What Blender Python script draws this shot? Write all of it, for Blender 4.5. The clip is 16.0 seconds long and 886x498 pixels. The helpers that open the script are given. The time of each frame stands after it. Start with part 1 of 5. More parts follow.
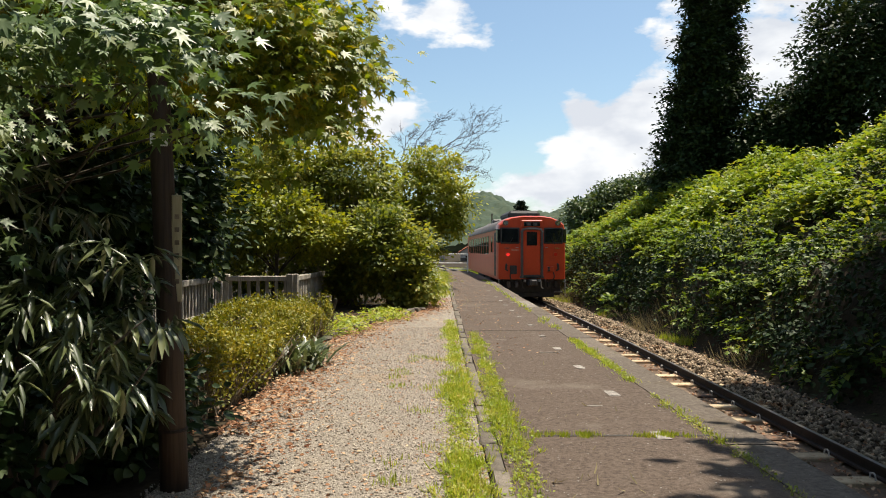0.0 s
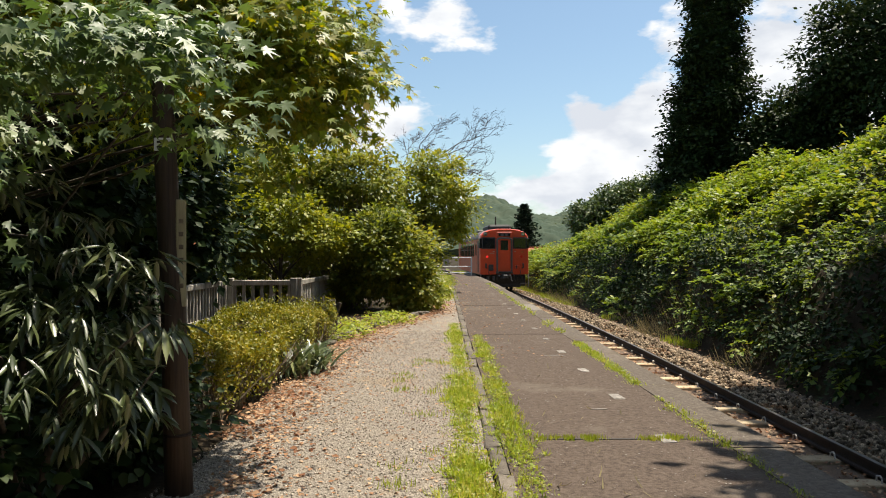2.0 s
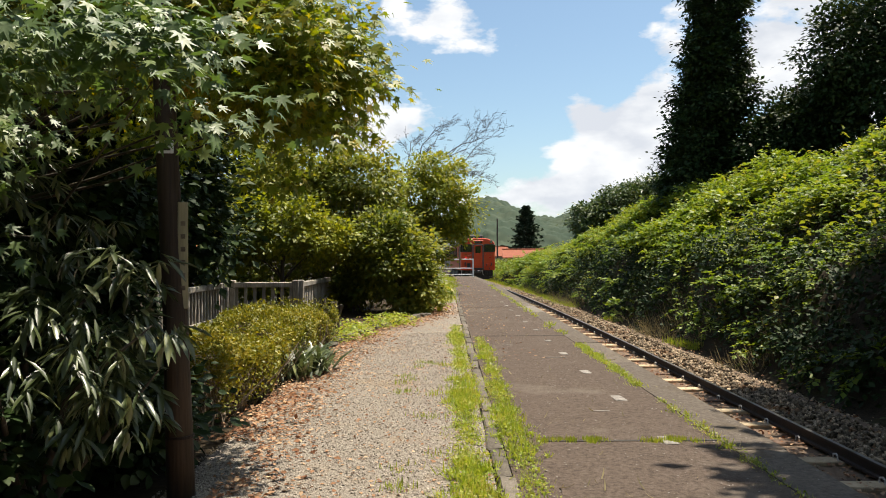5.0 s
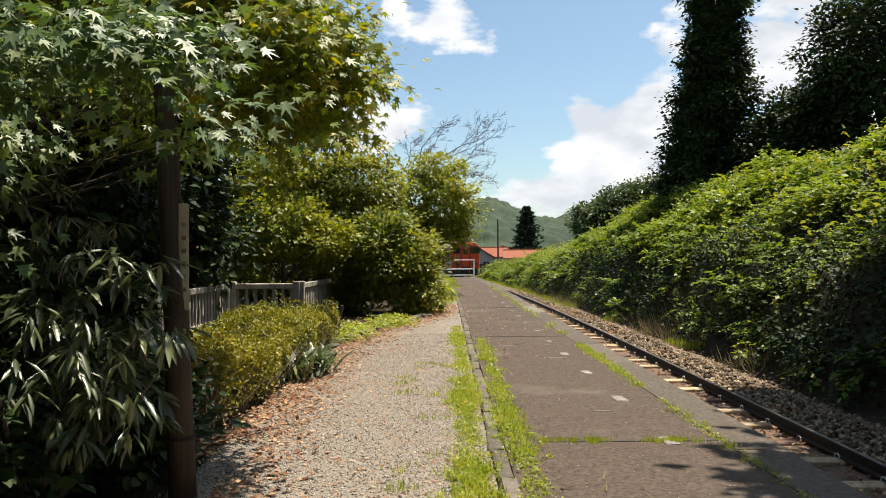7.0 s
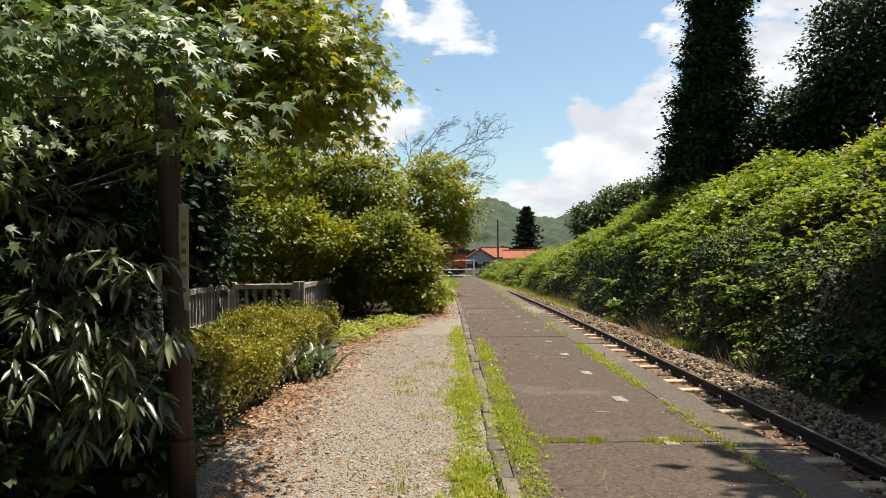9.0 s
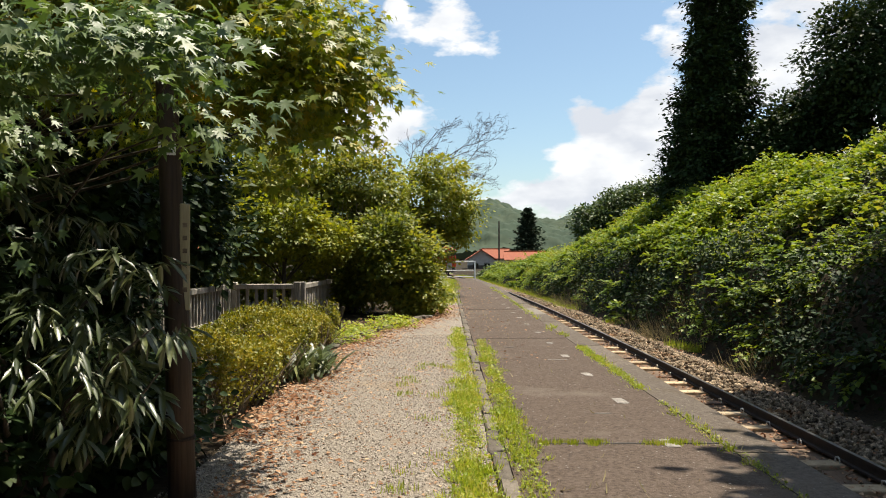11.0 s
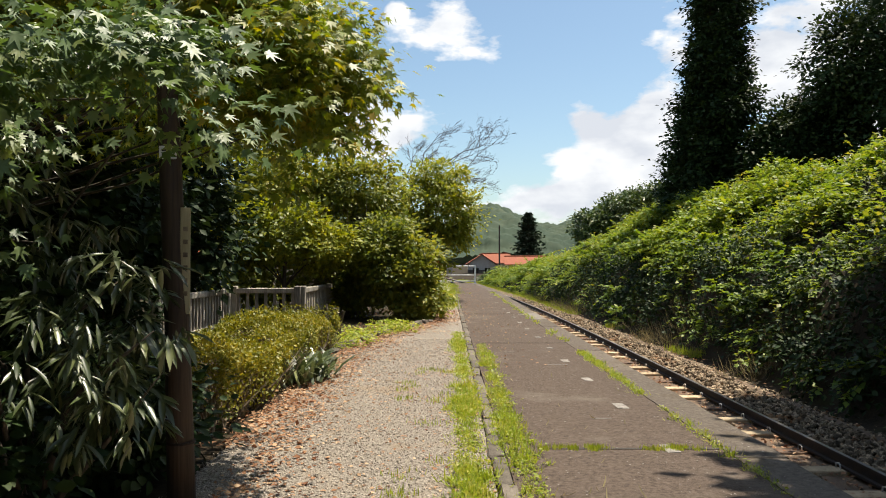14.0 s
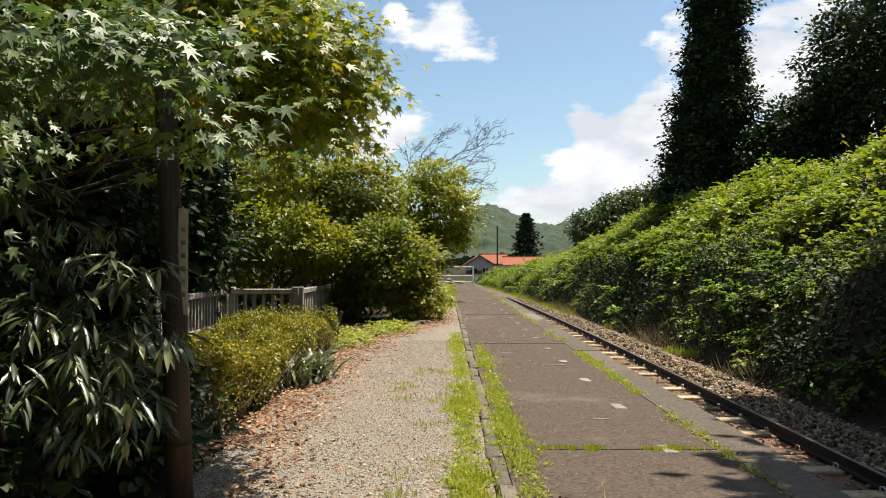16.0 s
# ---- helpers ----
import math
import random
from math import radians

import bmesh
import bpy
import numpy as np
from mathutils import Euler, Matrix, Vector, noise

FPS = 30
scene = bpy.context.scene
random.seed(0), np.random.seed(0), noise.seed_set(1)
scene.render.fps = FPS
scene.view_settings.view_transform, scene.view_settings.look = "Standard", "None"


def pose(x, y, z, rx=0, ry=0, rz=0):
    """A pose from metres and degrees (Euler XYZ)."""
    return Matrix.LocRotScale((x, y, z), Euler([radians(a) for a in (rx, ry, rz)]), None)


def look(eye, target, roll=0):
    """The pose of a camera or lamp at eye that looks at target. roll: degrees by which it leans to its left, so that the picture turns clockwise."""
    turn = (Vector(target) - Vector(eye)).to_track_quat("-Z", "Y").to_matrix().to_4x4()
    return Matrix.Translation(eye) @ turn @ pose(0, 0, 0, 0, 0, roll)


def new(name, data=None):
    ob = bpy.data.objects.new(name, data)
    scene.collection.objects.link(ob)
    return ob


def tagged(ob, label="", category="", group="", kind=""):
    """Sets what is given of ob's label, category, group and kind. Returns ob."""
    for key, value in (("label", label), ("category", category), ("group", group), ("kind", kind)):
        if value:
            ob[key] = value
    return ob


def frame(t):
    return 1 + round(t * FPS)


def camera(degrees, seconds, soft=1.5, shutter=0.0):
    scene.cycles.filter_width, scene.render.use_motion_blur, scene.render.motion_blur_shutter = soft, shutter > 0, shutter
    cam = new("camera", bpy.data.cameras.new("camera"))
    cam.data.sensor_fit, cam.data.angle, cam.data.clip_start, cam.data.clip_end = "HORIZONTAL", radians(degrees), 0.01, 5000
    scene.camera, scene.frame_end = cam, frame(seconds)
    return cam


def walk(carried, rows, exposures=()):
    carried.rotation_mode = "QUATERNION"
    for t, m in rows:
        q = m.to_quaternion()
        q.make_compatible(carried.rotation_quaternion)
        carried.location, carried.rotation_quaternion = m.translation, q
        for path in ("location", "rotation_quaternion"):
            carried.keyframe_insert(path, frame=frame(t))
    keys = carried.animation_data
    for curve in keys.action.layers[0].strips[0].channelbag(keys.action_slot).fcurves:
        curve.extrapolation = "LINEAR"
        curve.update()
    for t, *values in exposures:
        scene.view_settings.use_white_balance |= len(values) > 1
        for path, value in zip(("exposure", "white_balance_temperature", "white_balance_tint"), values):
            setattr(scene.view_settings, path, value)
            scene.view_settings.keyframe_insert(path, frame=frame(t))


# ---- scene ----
# ---------------------------------------------------------------- camera and path
cam = camera(62, 16.0, soft=1.0)
EYE = (0.0, 0.0, 1.3)
TURNS = [
    (0, 90.110, 0.000, -0.176),
    (0.5, 90.277, 0.018, -0.066),
    (1, 90.354, 0.070, -0.013),
    (1.5, 90.369, 0.148, 0.026),
    (2, 90.381, 0.211, 0.113),
    (2.5, 90.395, 0.246, 0.212),
    (3, 90.420, 0.271, 0.248),
    (3.5, 90.457, 0.284, 0.243),
    (4, 90.479, 0.288, 0.248),
    (6.5, 90.581, 0.412, 0.262),
    (7, 90.586, 0.473, 0.296),
    (7.5, 90.579, 0.483, 0.307),
    (8, 90.595, 0.482, 0.293),
    (8.5, 90.613, 0.485, 0.282),
    (9, 90.615, 0.466, 0.293),
    (11.5, 90.714, 0.127, 0.390),
    (12, 90.739, 0.065, 0.400),
    (12.5, 90.788, -0.005, 0.412),
    (13, 90.868, 0.006, 0.422),
    (13.5, 90.969, 0.049, 0.422),
    (14, 91.041, 0.053, 0.403),
    (14.5, 91.064, 0.060, 0.383),
    (15, 91.069, 0.081, 0.347),
    (15.5, 91.078, 0.096, 0.287),
    (16, 91.091, 0.115, 0.245),
]
walk(cam, [(t, pose(*EYE, rx, ry, rz)) for t, rx, ry, rz in TURNS])

# ---------------------------------------------------------------- world, sun, exposure
SUN_DIR = Vector((0.29, 0.20, 0.935)).normalized()
SUN_ELEV = math.asin(SUN_DIR.z)
SUN_AZ = math.atan2(SUN_DIR.x, SUN_DIR.y)
scene.view_settings.exposure = 0.70


def sky_world():
    w = bpy.data.worlds.new("sky")
    scene.world = w
    w.use_nodes = True
    nt = w.node_tree
    nt.nodes.clear()
    N, L = nt.nodes.new, nt.links.new
    out = N("ShaderNodeOutputWorld")
    bg = N("ShaderNodeBackground")
    bg.inputs["Strength"].default_value = 0.094
    sky = N("ShaderNodeTexSky")
    sky.sky_type = "NISHITA"
    sky.sun_disc = False
    sky.sun_elevation = SUN_ELEV
    sky.sun_rotation = SUN_AZ
    sky.air_density, sky.dust_density, sky.ozone_density = 1.0, 1.2, 0.75
    co = N("ShaderNodeTexCoord")
    # cumulus: noise stretched along the horizon, on a plane above
    sep = N("ShaderNodeSeparateXYZ")
    L(co.outputs["Generated"], sep.inputs[0])
    mp = N("ShaderNodeMapping")
    mp.inputs["Scale"].default_value = (1.0, 1.0, 2.2)
    mp.inputs["Location"].default_value = CLOUD_SHIFT
    L(co.outputs["Generated"], mp.inputs["Vector"])
    n1 = N("ShaderNodeTexNoise")
    n1.inputs["Scale"].default_value = 6.0
    n1.inputs["Detail"].default_value = 9
    n1.inputs["Roughness"].default_value = 0.56
    L(mp.outputs[0], n1.inputs["Vector"])
    ramp = N("ShaderNodeValToRGB")
    ramp.color_ramp.elements[0].position = 0.50
    ramp.color_ramp.elements[1].position = 0.565
    # cumulus banks low in the north and east, the noise fraying their edges
    field = None
    for a, e, ra, re in CLOUDS:
        d = Vector((a, 1.0, e)).normalized()
        sub = N("ShaderNodeVectorMath")
        sub.operation = "SUBTRACT"
        sub.inputs[1].default_value = d
        L(co.outputs["Generated"], sub.inputs[0])
        mul = N("ShaderNodeVectorMath")
        mul.operation = "MULTIPLY"
        mul.inputs[1].default_value = (1 / ra, 1 / ra, 1 / re)
        L(sub.outputs[0], mul.inputs[0])
        ln = N("ShaderNodeVectorMath")
        ln.operation = "LENGTH"
        L(mul.outputs[0], ln.inputs[0])
        if field is None:
            field = ln.outputs["Value"]
        else:
            mn = N("ShaderNodeMath")
            mn.operation = "SMOOTH_MIN"
            mn.inputs[2].default_value = 0.25
            L(field, mn.inputs[0])
            L(ln.outputs["Value"], mn.inputs[1])
            field = mn.outputs[0]
    near = N("ShaderNodeMath")
    near.operation = "MULTIPLY_ADD"
    near.inputs[1].default_value, near.inputs[2].default_value = -0.16, 0.20
    L(field, near.inputs[0])
    cap = N("ShaderNodeMath")
    cap.operation = "MAXIMUM"
    cap.inputs[1].default_value = -0.06
    L(near.outputs[0], cap.inputs[0])
    bias = N("ShaderNodeMath")
    bias.operation = "ADD"
    L(cap.outputs[0], bias.inputs[0])
    L(n1.outputs["Fac"], bias.inputs[1])
    L(bias.outputs[0], ramp.inputs[0])
    n2 = N("ShaderNodeTexNoise")
    n2.inputs["Scale"].default_value = 9.0
    n2.inputs["Detail"].default_value = 6
    L(mp.outputs[0], n2.inputs["Vector"])
    shade = N("ShaderNodeValToRGB")
    shade.color_ramp.elements[0].position, shade.color_ramp.elements[0].color = 0.38, (4.9, 5.15, 5.6, 1)
    shade.color_ramp.elements[1].position, shade.color_ramp.elements[1].color = 0.56, (6.7, 6.8, 6.9, 1)
    L(n2.outputs["Fac"], shade.inputs[0])
    mix = N("ShaderNodeMix")
    mix.data_type = "RGBA"
    L(ramp.outputs[0], mix.inputs["Factor"])
    tint = N("ShaderNodeMix")
    tint.data_type, tint.blend_type = "RGBA", "MULTIPLY"
    tint.inputs["Factor"].default_value = 1.0
    tint.inputs["B"].default_value = (0.96, 1.03, 0.99, 1)
    L(sky.outputs[0], tint.inputs["A"])
    L(tint.outputs["Result"], mix.inputs["A"])
    L(shade.outputs[0], mix.inputs["B"])
    L(mix.outputs["Result"], bg.inputs["Color"])
    L(bg.outputs[0], out.inputs[0])


CLOUD_SHIFT = (0.35, 0.0, 0.12)
# bearing and height as slopes, and half widths, of the cloud banks
CLOUDS = [(0.13, 0.085, 0.06, 0.022), (0.20, 0.13, 0.08, 0.03), (0.27, 0.175, 0.07, 0.045), (0.24, 0.12, 0.10, 0.04), (0.31, 0.285, 0.05, 0.035), (0.44, 0.26, 0.09, 0.12),
          (-0.11, 0.19, 0.05, 0.07), (-0.07, 0.345, 0.012, 0.012), (0.62, 0.3, 0.2, 0.2)]
sky_world()
sun = new("sun", bpy.data.lights.new("sun", "SUN"))
sun.data.energy, sun.data.angle, sun.data.color = 5.0, radians(0.53), (1.0, 0.91, 0.775)
sun.matrix_world = look(SUN_DIR * 60, (0, 0, 0))


# ---------------------------------------------------------------- materials
def nodes_of(name):
    m = bpy.data.materials.new(name)
    m.use_nodes = True
    nt = m.node_tree
    return m, nt, nt.nodes.new, nt.links.new, nt.nodes["Principled BSDF"]


def surface(name, dark, light, scale=8.0, rough=0.7, bump=0.2, fine=60.0, metal=0.0, coat=0.0, stain=None, stain_scale=1.2,
            stretch=(1, 1, 1), spread=(0.35, 0.65), stain_at=(0.55, 0.7), vary=0.0, spec=0.5, island=0.0):
    """Two tones of noise, a finer grain with relief, and stains on a larger scale."""
    m, nt, N, L, b = nodes_of(name)
    co = N("ShaderNodeTexCoord")
    mp = N("ShaderNodeMapping")
    mp.inputs["Scale"].default_value = stretch
    L(co.outputs["Object"], mp.inputs["Vector"])
    n = N("ShaderNodeTexNoise")
    n.inputs["Scale"].default_value, n.inputs["Detail"].default_value = scale, 6
    f = N("ShaderNodeTexNoise")
    f.inputs["Scale"].default_value, f.inputs["Detail"].default_value = fine, 4
    L(mp.outputs[0], n.inputs["Vector"])
    L(mp.outputs[0], f.inputs["Vector"])
    add = N("ShaderNodeMath")
    add.operation = "MULTIPLY_ADD"
    add.inputs[1].default_value = 0.5
    L(f.outputs["Fac"], add.inputs[0])
    half = N("ShaderNodeMath")
    half.operation = "MULTIPLY"
    half.inputs[1].default_value = 0.5
    L(n.outputs["Fac"], half.inputs[0])
    L(half.outputs[0], add.inputs[2])
    r = N("ShaderNodeValToRGB")
    r.color_ramp.elements[0].position, r.color_ramp.elements[1].position = spread
    r.color_ramp.elements[0].color, r.color_ramp.elements[1].color = (*dark, 1), (*light, 1)
    L(add.outputs[0], r.inputs[0])
    col = r.outputs[0]
    if stain:
        s = N("ShaderNodeTexNoise")
        s.inputs["Scale"].default_value, s.inputs["Detail"].default_value = stain_scale, 8
        s.inputs["Roughness"].default_value = 0.65
        L(co.outputs["Object"], s.inputs["Vector"])
        sr = N("ShaderNodeValToRGB")
        sr.color_ramp.elements[0].position, sr.color_ramp.elements[1].position = stain_at
        L(s.outputs["Fac"], sr.inputs[0])
        mx = N("ShaderNodeMix")
        mx.data_type = "RGBA"
        L(sr.outputs[0], mx.inputs["Factor"])
        L(col, mx.inputs["A"])
        mx.inputs["B"].default_value = (*stain, 1)
        col = mx.outputs["Result"]
    if vary or island:
        oi = N("ShaderNodeNewGeometry" if island else "ShaderNodeObjectInfo")
        vary = vary or island
        hs = N("ShaderNodeHueSaturation")
        mr = N("ShaderNodeMapRange")
        mr.inputs["To Min"].default_value, mr.inputs["To Max"].default_value = 1 - vary, 1 + vary
        L(oi.outputs["Random Per Island" if island else "Random"], mr.inputs["Value"])
        L(mr.outputs[0], hs.inputs["Value"])
        L(col, hs.inputs["Color"])
        col = hs.outputs[0]
    L(col, b.inputs["Base Color"])
    b.inputs["Roughness"].default_value, b.inputs["Metallic"].default_value = rough, metal
    b.inputs["Coat Weight"].default_value = coat
    b.inputs["Coat Roughness"].default_value = 0.12
    b.inputs["Specular IOR Level"].default_value = spec
    if bump:
        bp = N("ShaderNodeBump")
        bp.inputs["Strength"].default_value, bp.inputs["Distance"].default_value = bump, 0.02
        L(add.outputs[0], bp.inputs["Height"])
        L(bp.outputs[0], b.inputs["Normal"])
    return m


def foliage(name, stops, rough=0.42, clear=0.35, patch=0.6, spec=0.45):
    """Leaves: colours by leaf and by patch, some light passing through."""
    m, nt, N, L, b = nodes_of(name)
    g = N("ShaderNodeNewGeometry")
    co = N("ShaderNodeTexCoord")
    n = N("ShaderNodeTexNoise")
    n.inputs["Scale"].default_value, n.inputs["Detail"].default_value = patch, 3
    L(co.outputs["Object"], n.inputs["Vector"])
    a = N("ShaderNodeMath")
    a.operation = "MULTIPLY_ADD"
    a.inputs[1].default_value = 0.55
    L(g.outputs["Random Per Island"], a.inputs[0])
    k = N("ShaderNodeMath")
    k.operation = "MULTIPLY_ADD"
    k.inputs[1].default_value, k.inputs[2].default_value = 0.9, -0.22
    L(n.outputs["Fac"], k.inputs[0])
    L(k.outputs[0], a.inputs[2])
    r = N("ShaderNodeValToRGB")
    e = r.color_ramp.elements
    e[0].position, e[0].color = stops[0][0], (*stops[0][1], 1)
    e[1].position, e[1].color = stops[-1][0], (*stops[-1][1], 1)
    for p, c in stops[1:-1]:
        x = e.new(p)
        x.color = (*c, 1)
    L(a.outputs[0], r.inputs[0])
    L(r.outputs[0], b.inputs["Base Color"])
    b.inputs["Roughness"].default_value = rough
    b.inputs["Specular IOR Level"].default_value = spec
    t = N("ShaderNodeBsdfTranslucent")
    hs = N("ShaderNodeHueSaturation")
    hs.inputs["Saturation"].default_value, hs.inputs["Value"].default_value = 1.1, 1.7
    hs.inputs["Hue"].default_value = 0.485
    L(r.outputs[0], hs.inputs["Color"])
    L(hs.outputs[0], t.inputs["Color"])
    ms = N("ShaderNodeMixShader")
    ms.inputs[0].default_value = clear
    L(b.outputs[0], ms.inputs[1])
    L(t.outputs[0], ms.inputs[2])
    L(ms.outputs[0], nt.nodes["Material Output"].inputs[0])
    return m


SOIL = surface("soil", (0.018, 0.014, 0.009), (0.06, 0.045, 0.028), 2.0, 0.95, 0.5, 25, stain=(0.03, 0.04, 0.012), stain_scale=0.5, spec=0.1)
GRAVEL = surface("gravel", (0.10, 0.084, 0.066), (0.39, 0.342, 0.278), 60, 0.95, 0.8, 190, stain=(0.27, 0.20, 0.13), stain_scale=0.9, spread=(0.40, 0.60), spec=0.2)
ASPHALT = surface("asphalt", (0.050, 0.036, 0.028), (0.155, 0.120, 0.094), 38.0, 0.95, 0.7, 150, stain=(0.16, 0.132, 0.105), stain_scale=0.8, spec=0.15, spread=(0.36, 0.66))
EDGE_CONC = surface("edge_concrete", (0.075, 0.061, 0.049), (0.18, 0.152, 0.122), 26.0, 0.95, 0.5, 120, stain=(0.10, 0.078, 0.052), stain_scale=1.3, spec=0.15, spread=(0.36, 0.66), vary=0.16)
PALE_SLAB = surface("new_concrete", (0.13, 0.115, 0.095), (0.27, 0.24, 0.20), 20.0, 0.95, 0.4, 120, stain=(0.14, 0.115, 0.085), stain_scale=1.6, spec=0.15)
KERB = surface("kerb_stone", (0.085, 0.072, 0.056), (0.20, 0.172, 0.138), 9.0, 0.92, 0.4, 90, vary=0.25, spec=0.2)
PAINT_WORN = surface("worn_paint", (0.13, 0.115, 0.10), (0.38, 0.35, 0.31), 14.0, 0.85, 0.2, 120, vary=0.25, spec=0.2)
BALLAST = surface("ballast", (0.07, 0.045, 0.028), (0.20, 0.135, 0.085), 6.0, 0.95, 0.9, 60, stain=(0.13, 0.07, 0.035), stain_scale=0.8)
STONE = surface("ballast_stone", (0.055, 0.04, 0.027), (0.38, 0.295, 0.20), 16.0, 0.95, 0.3, 90, stain=(0.16, 0.075, 0.03), stain_scale=1.1, spread=(0.40, 0.60), spec=0.1, island=0.75)
RUST = surface("rusty_rail", (0.012, 0.008, 0.006), (0.036, 0.022, 0.015), 12, 0.8, 0.2, 90, metal=0.1)
CLIP = surface("rail_clip", (0.42, 0.39, 0.35), (0.62, 0.58, 0.53), 12, 0.6, 0.1, 90)
RAILTOP = surface("rail_head", (0.12, 0.11, 0.10), (0.3, 0.28, 0.26), 12, 0.35, 0.05, 90, metal=0.9)
SLEEPER = surface("sleeper_concrete", (0.30, 0.225, 0.13), (0.56, 0.43, 0.27), 8, 0.9, 0.3, 90, stain=(0.22, 0.13, 0.07), stain_scale=2.0, vary=0.25)
SLEEPER_WOOD = surface("sleeper_wood", (0.05, 0.03, 0.02), (0.13, 0.08, 0.05), 6, 0.9, 0.5, 60, vary=0.2)
BARK = surface("bark", (0.035, 0.026, 0.018), (0.11, 0.085, 0.06), 10, 0.9, 0.6, 50, stretch=(1, 1, 0.25))
PALE_BARK = surface("pale_bark", (0.05, 0.036, 0.028), (0.13, 0.095, 0.075), 10, 0.9, 0.4, 50, stretch=(1, 1, 0.25))
POLE_WOOD = surface("creosoted_wood", (0.026, 0.016, 0.009), (0.07, 0.043, 0.026), 7, 0.75, 0.35, 60, stretch=(1, 1, 0.06))
OLD_WOOD = surface("weathered_wood", (0.19, 0.165, 0.13), (0.52, 0.47, 0.39), 6, 0.9, 0.4, 60, stretch=(1, 1, 0.12), stain=(0.07, 0.07, 0.04), stain_scale=3.0, vary=0.25)
BOARD_WOOD = surface("board_wood", (0.27, 0.23, 0.13), (0.46, 0.41, 0.26), 5, 0.8, 0.2, 60, stretch=(1, 1, 0.1))
WHITE_PAINT = surface("white_paint", (0.62, 0.62, 0.60), (0.82, 0.82, 0.80), 5, 0.5, 0.1, 60, stain=(0.4, 0.36, 0.3), stain_scale=5, stain_at=(0.62, 0.75))
VERMILION = surface("vermilion_paint", (0.52, 0.056, 0.014), (0.64, 0.072, 0.018), 1.5, 0.36, 0.03, 30, coat=0.3, stain=(0.38, 0.045, 0.015), stain_scale=1.4, stain_at=(0.55, 0.8), spec=0.35)
TRAIN_ROOF = surface("roof_grey", (0.10, 0.09, 0.085), (0.18, 0.165, 0.15), 3, 0.8, 0.1, 50, stain=(0.13, 0.06, 0.035), stain_scale=1.0)
TRAIN_DARK = surface("underframe", (0.014, 0.013, 0.012), (0.05, 0.045, 0.04), 5, 0.7, 0.2, 50)
TRAIN_GREY = surface("grey_trim", (0.060, 0.048, 0.042), (0.12, 0.10, 0.088), 5, 0.5, 0.05, 50)
GLASS_DARK = surface("tinted_glass", (0.008, 0.010, 0.011), (0.014, 0.017, 0.018), 2, 0.04, 0.0, 30, spec=0.8)
CHROME = surface("bright_metal", (0.5, 0.5, 0.5), (0.7, 0.7, 0.7), 5, 0.2, 0.0, 50, metal=1.0)
LENS_LIT = surface("lit_red_lens", (0.7, 0.02, 0.015), (0.8, 0.03, 0.02), 5, 0.2, 0.0, 50)
LENS_LIT.node_tree.nodes["Principled BSDF"].inputs["Emission Color"].default_value = (1.0, 0.035, 0.03, 1)
LENS_LIT.node_tree.nodes["Principled BSDF"].inputs["Emission Strength"].default_value = 0.55
LENS_RED = surface("red_lens", (0.55, 0.02, 0.015), (0.7, 0.03, 0.02), 5, 0.2, 0.0, 50)
TILE_ORANGE = surface("orange_tile", (0.20, 0.050, 0.018), (0.31, 0.080, 0.028), 3, 0.8, 0.3, 20, vary=0.1)
PLASTER = surface("plaster", (0.30, 0.27, 0.23), (0.44, 0.40, 0.35), 2, 0.9, 0.1, 30)
DARK_WALL = surface("dark_boards", (0.05, 0.038, 0.03), (0.11, 0.085, 0.07), 3, 0.9, 0.2, 30)
DEAD_LEAF = foliage("dead_leaf", [(0.1, (0.13, 0.052, 0.026)), (0.45, (0.30, 0.155, 0.08)), (0.8, (0.52, 0.36, 0.22))], 0.8, 0.1, 1.5, 0.2)

LEAF_SLOPE = foliage("vine_leaf", [(0.1, (0.07, 0.13, 0.016)), (0.5, (0.16, 0.23, 0.028)), (0.9, (0.28, 0.31, 0.04))], 0.50, 0.36, 0.5, 0.35)
# two copies: sunlit look painted yellow, shaded look painted green; orange is autumn
LEAF_MAPLE_SUNLIT = foliage("sunlit_maple_leaf", [(0.05, (0.07, 0.12, 0.016)), (0.5, (0.17, 0.22, 0.022)), (0.78, (0.32, 0.28, 0.025)), (0.97, (0.44, 0.17, 0.02))], 0.48, 0.38, 0.7, 0.5)
LEAF_MAPLE_SHADED = foliage("shaded_maple_leaf", [(0.05, (0.05, 0.10, 0.022)), (0.6, (0.10, 0.165, 0.035)), (0.9, (0.20, 0.22, 0.035)), (1.0, (0.36, 0.14, 0.02))], 0.50, 0.26, 0.7, 0.8)
# deep shade and backlight are put into this near-black leaf colour
LEAF_SHADED = foliage("shaded_leaf", [(0.1, (0.012, 0.028, 0.008)), (0.6, (0.028, 0.052, 0.012)), (0.9, (0.06, 0.075, 0.016))], 0.6, 0.10, 0.5, 0.2)
LEAF_BANK = foliage("bank_tree_leaf", [(0.1, (0.025, 0.05, 0.012)), (0.6, (0.06, 0.095, 0.018)), (0.9, (0.11, 0.13, 0.025))], 0.42, 0.2, 0.5)
LEAF_MID = foliage("broad_leaf", [(0.1, (0.07, 0.105, 0.018)), (0.5, (0.17, 0.20, 0.028)), (0.9, (0.33, 0.30, 0.045))], 0.48, 0.4, 0.6, 0.35)
LEAF_YELLOW = foliage("yellowing_leaf", [(0.1, (0.085, 0.115, 0.016)), (0.5, (0.20, 0.232, 0.026)), (0.9, (0.37, 0.345, 0.04))], 0.5, 0.36, 0.6, 0.35)
LEAF_HEDGE = foliage("hedge_leaf", [(0.1, (0.07, 0.095, 0.014)), (0.5, (0.18, 0.185, 0.022)), (0.9, (0.36, 0.30, 0.04))], 0.5, 0.3, 1.2)
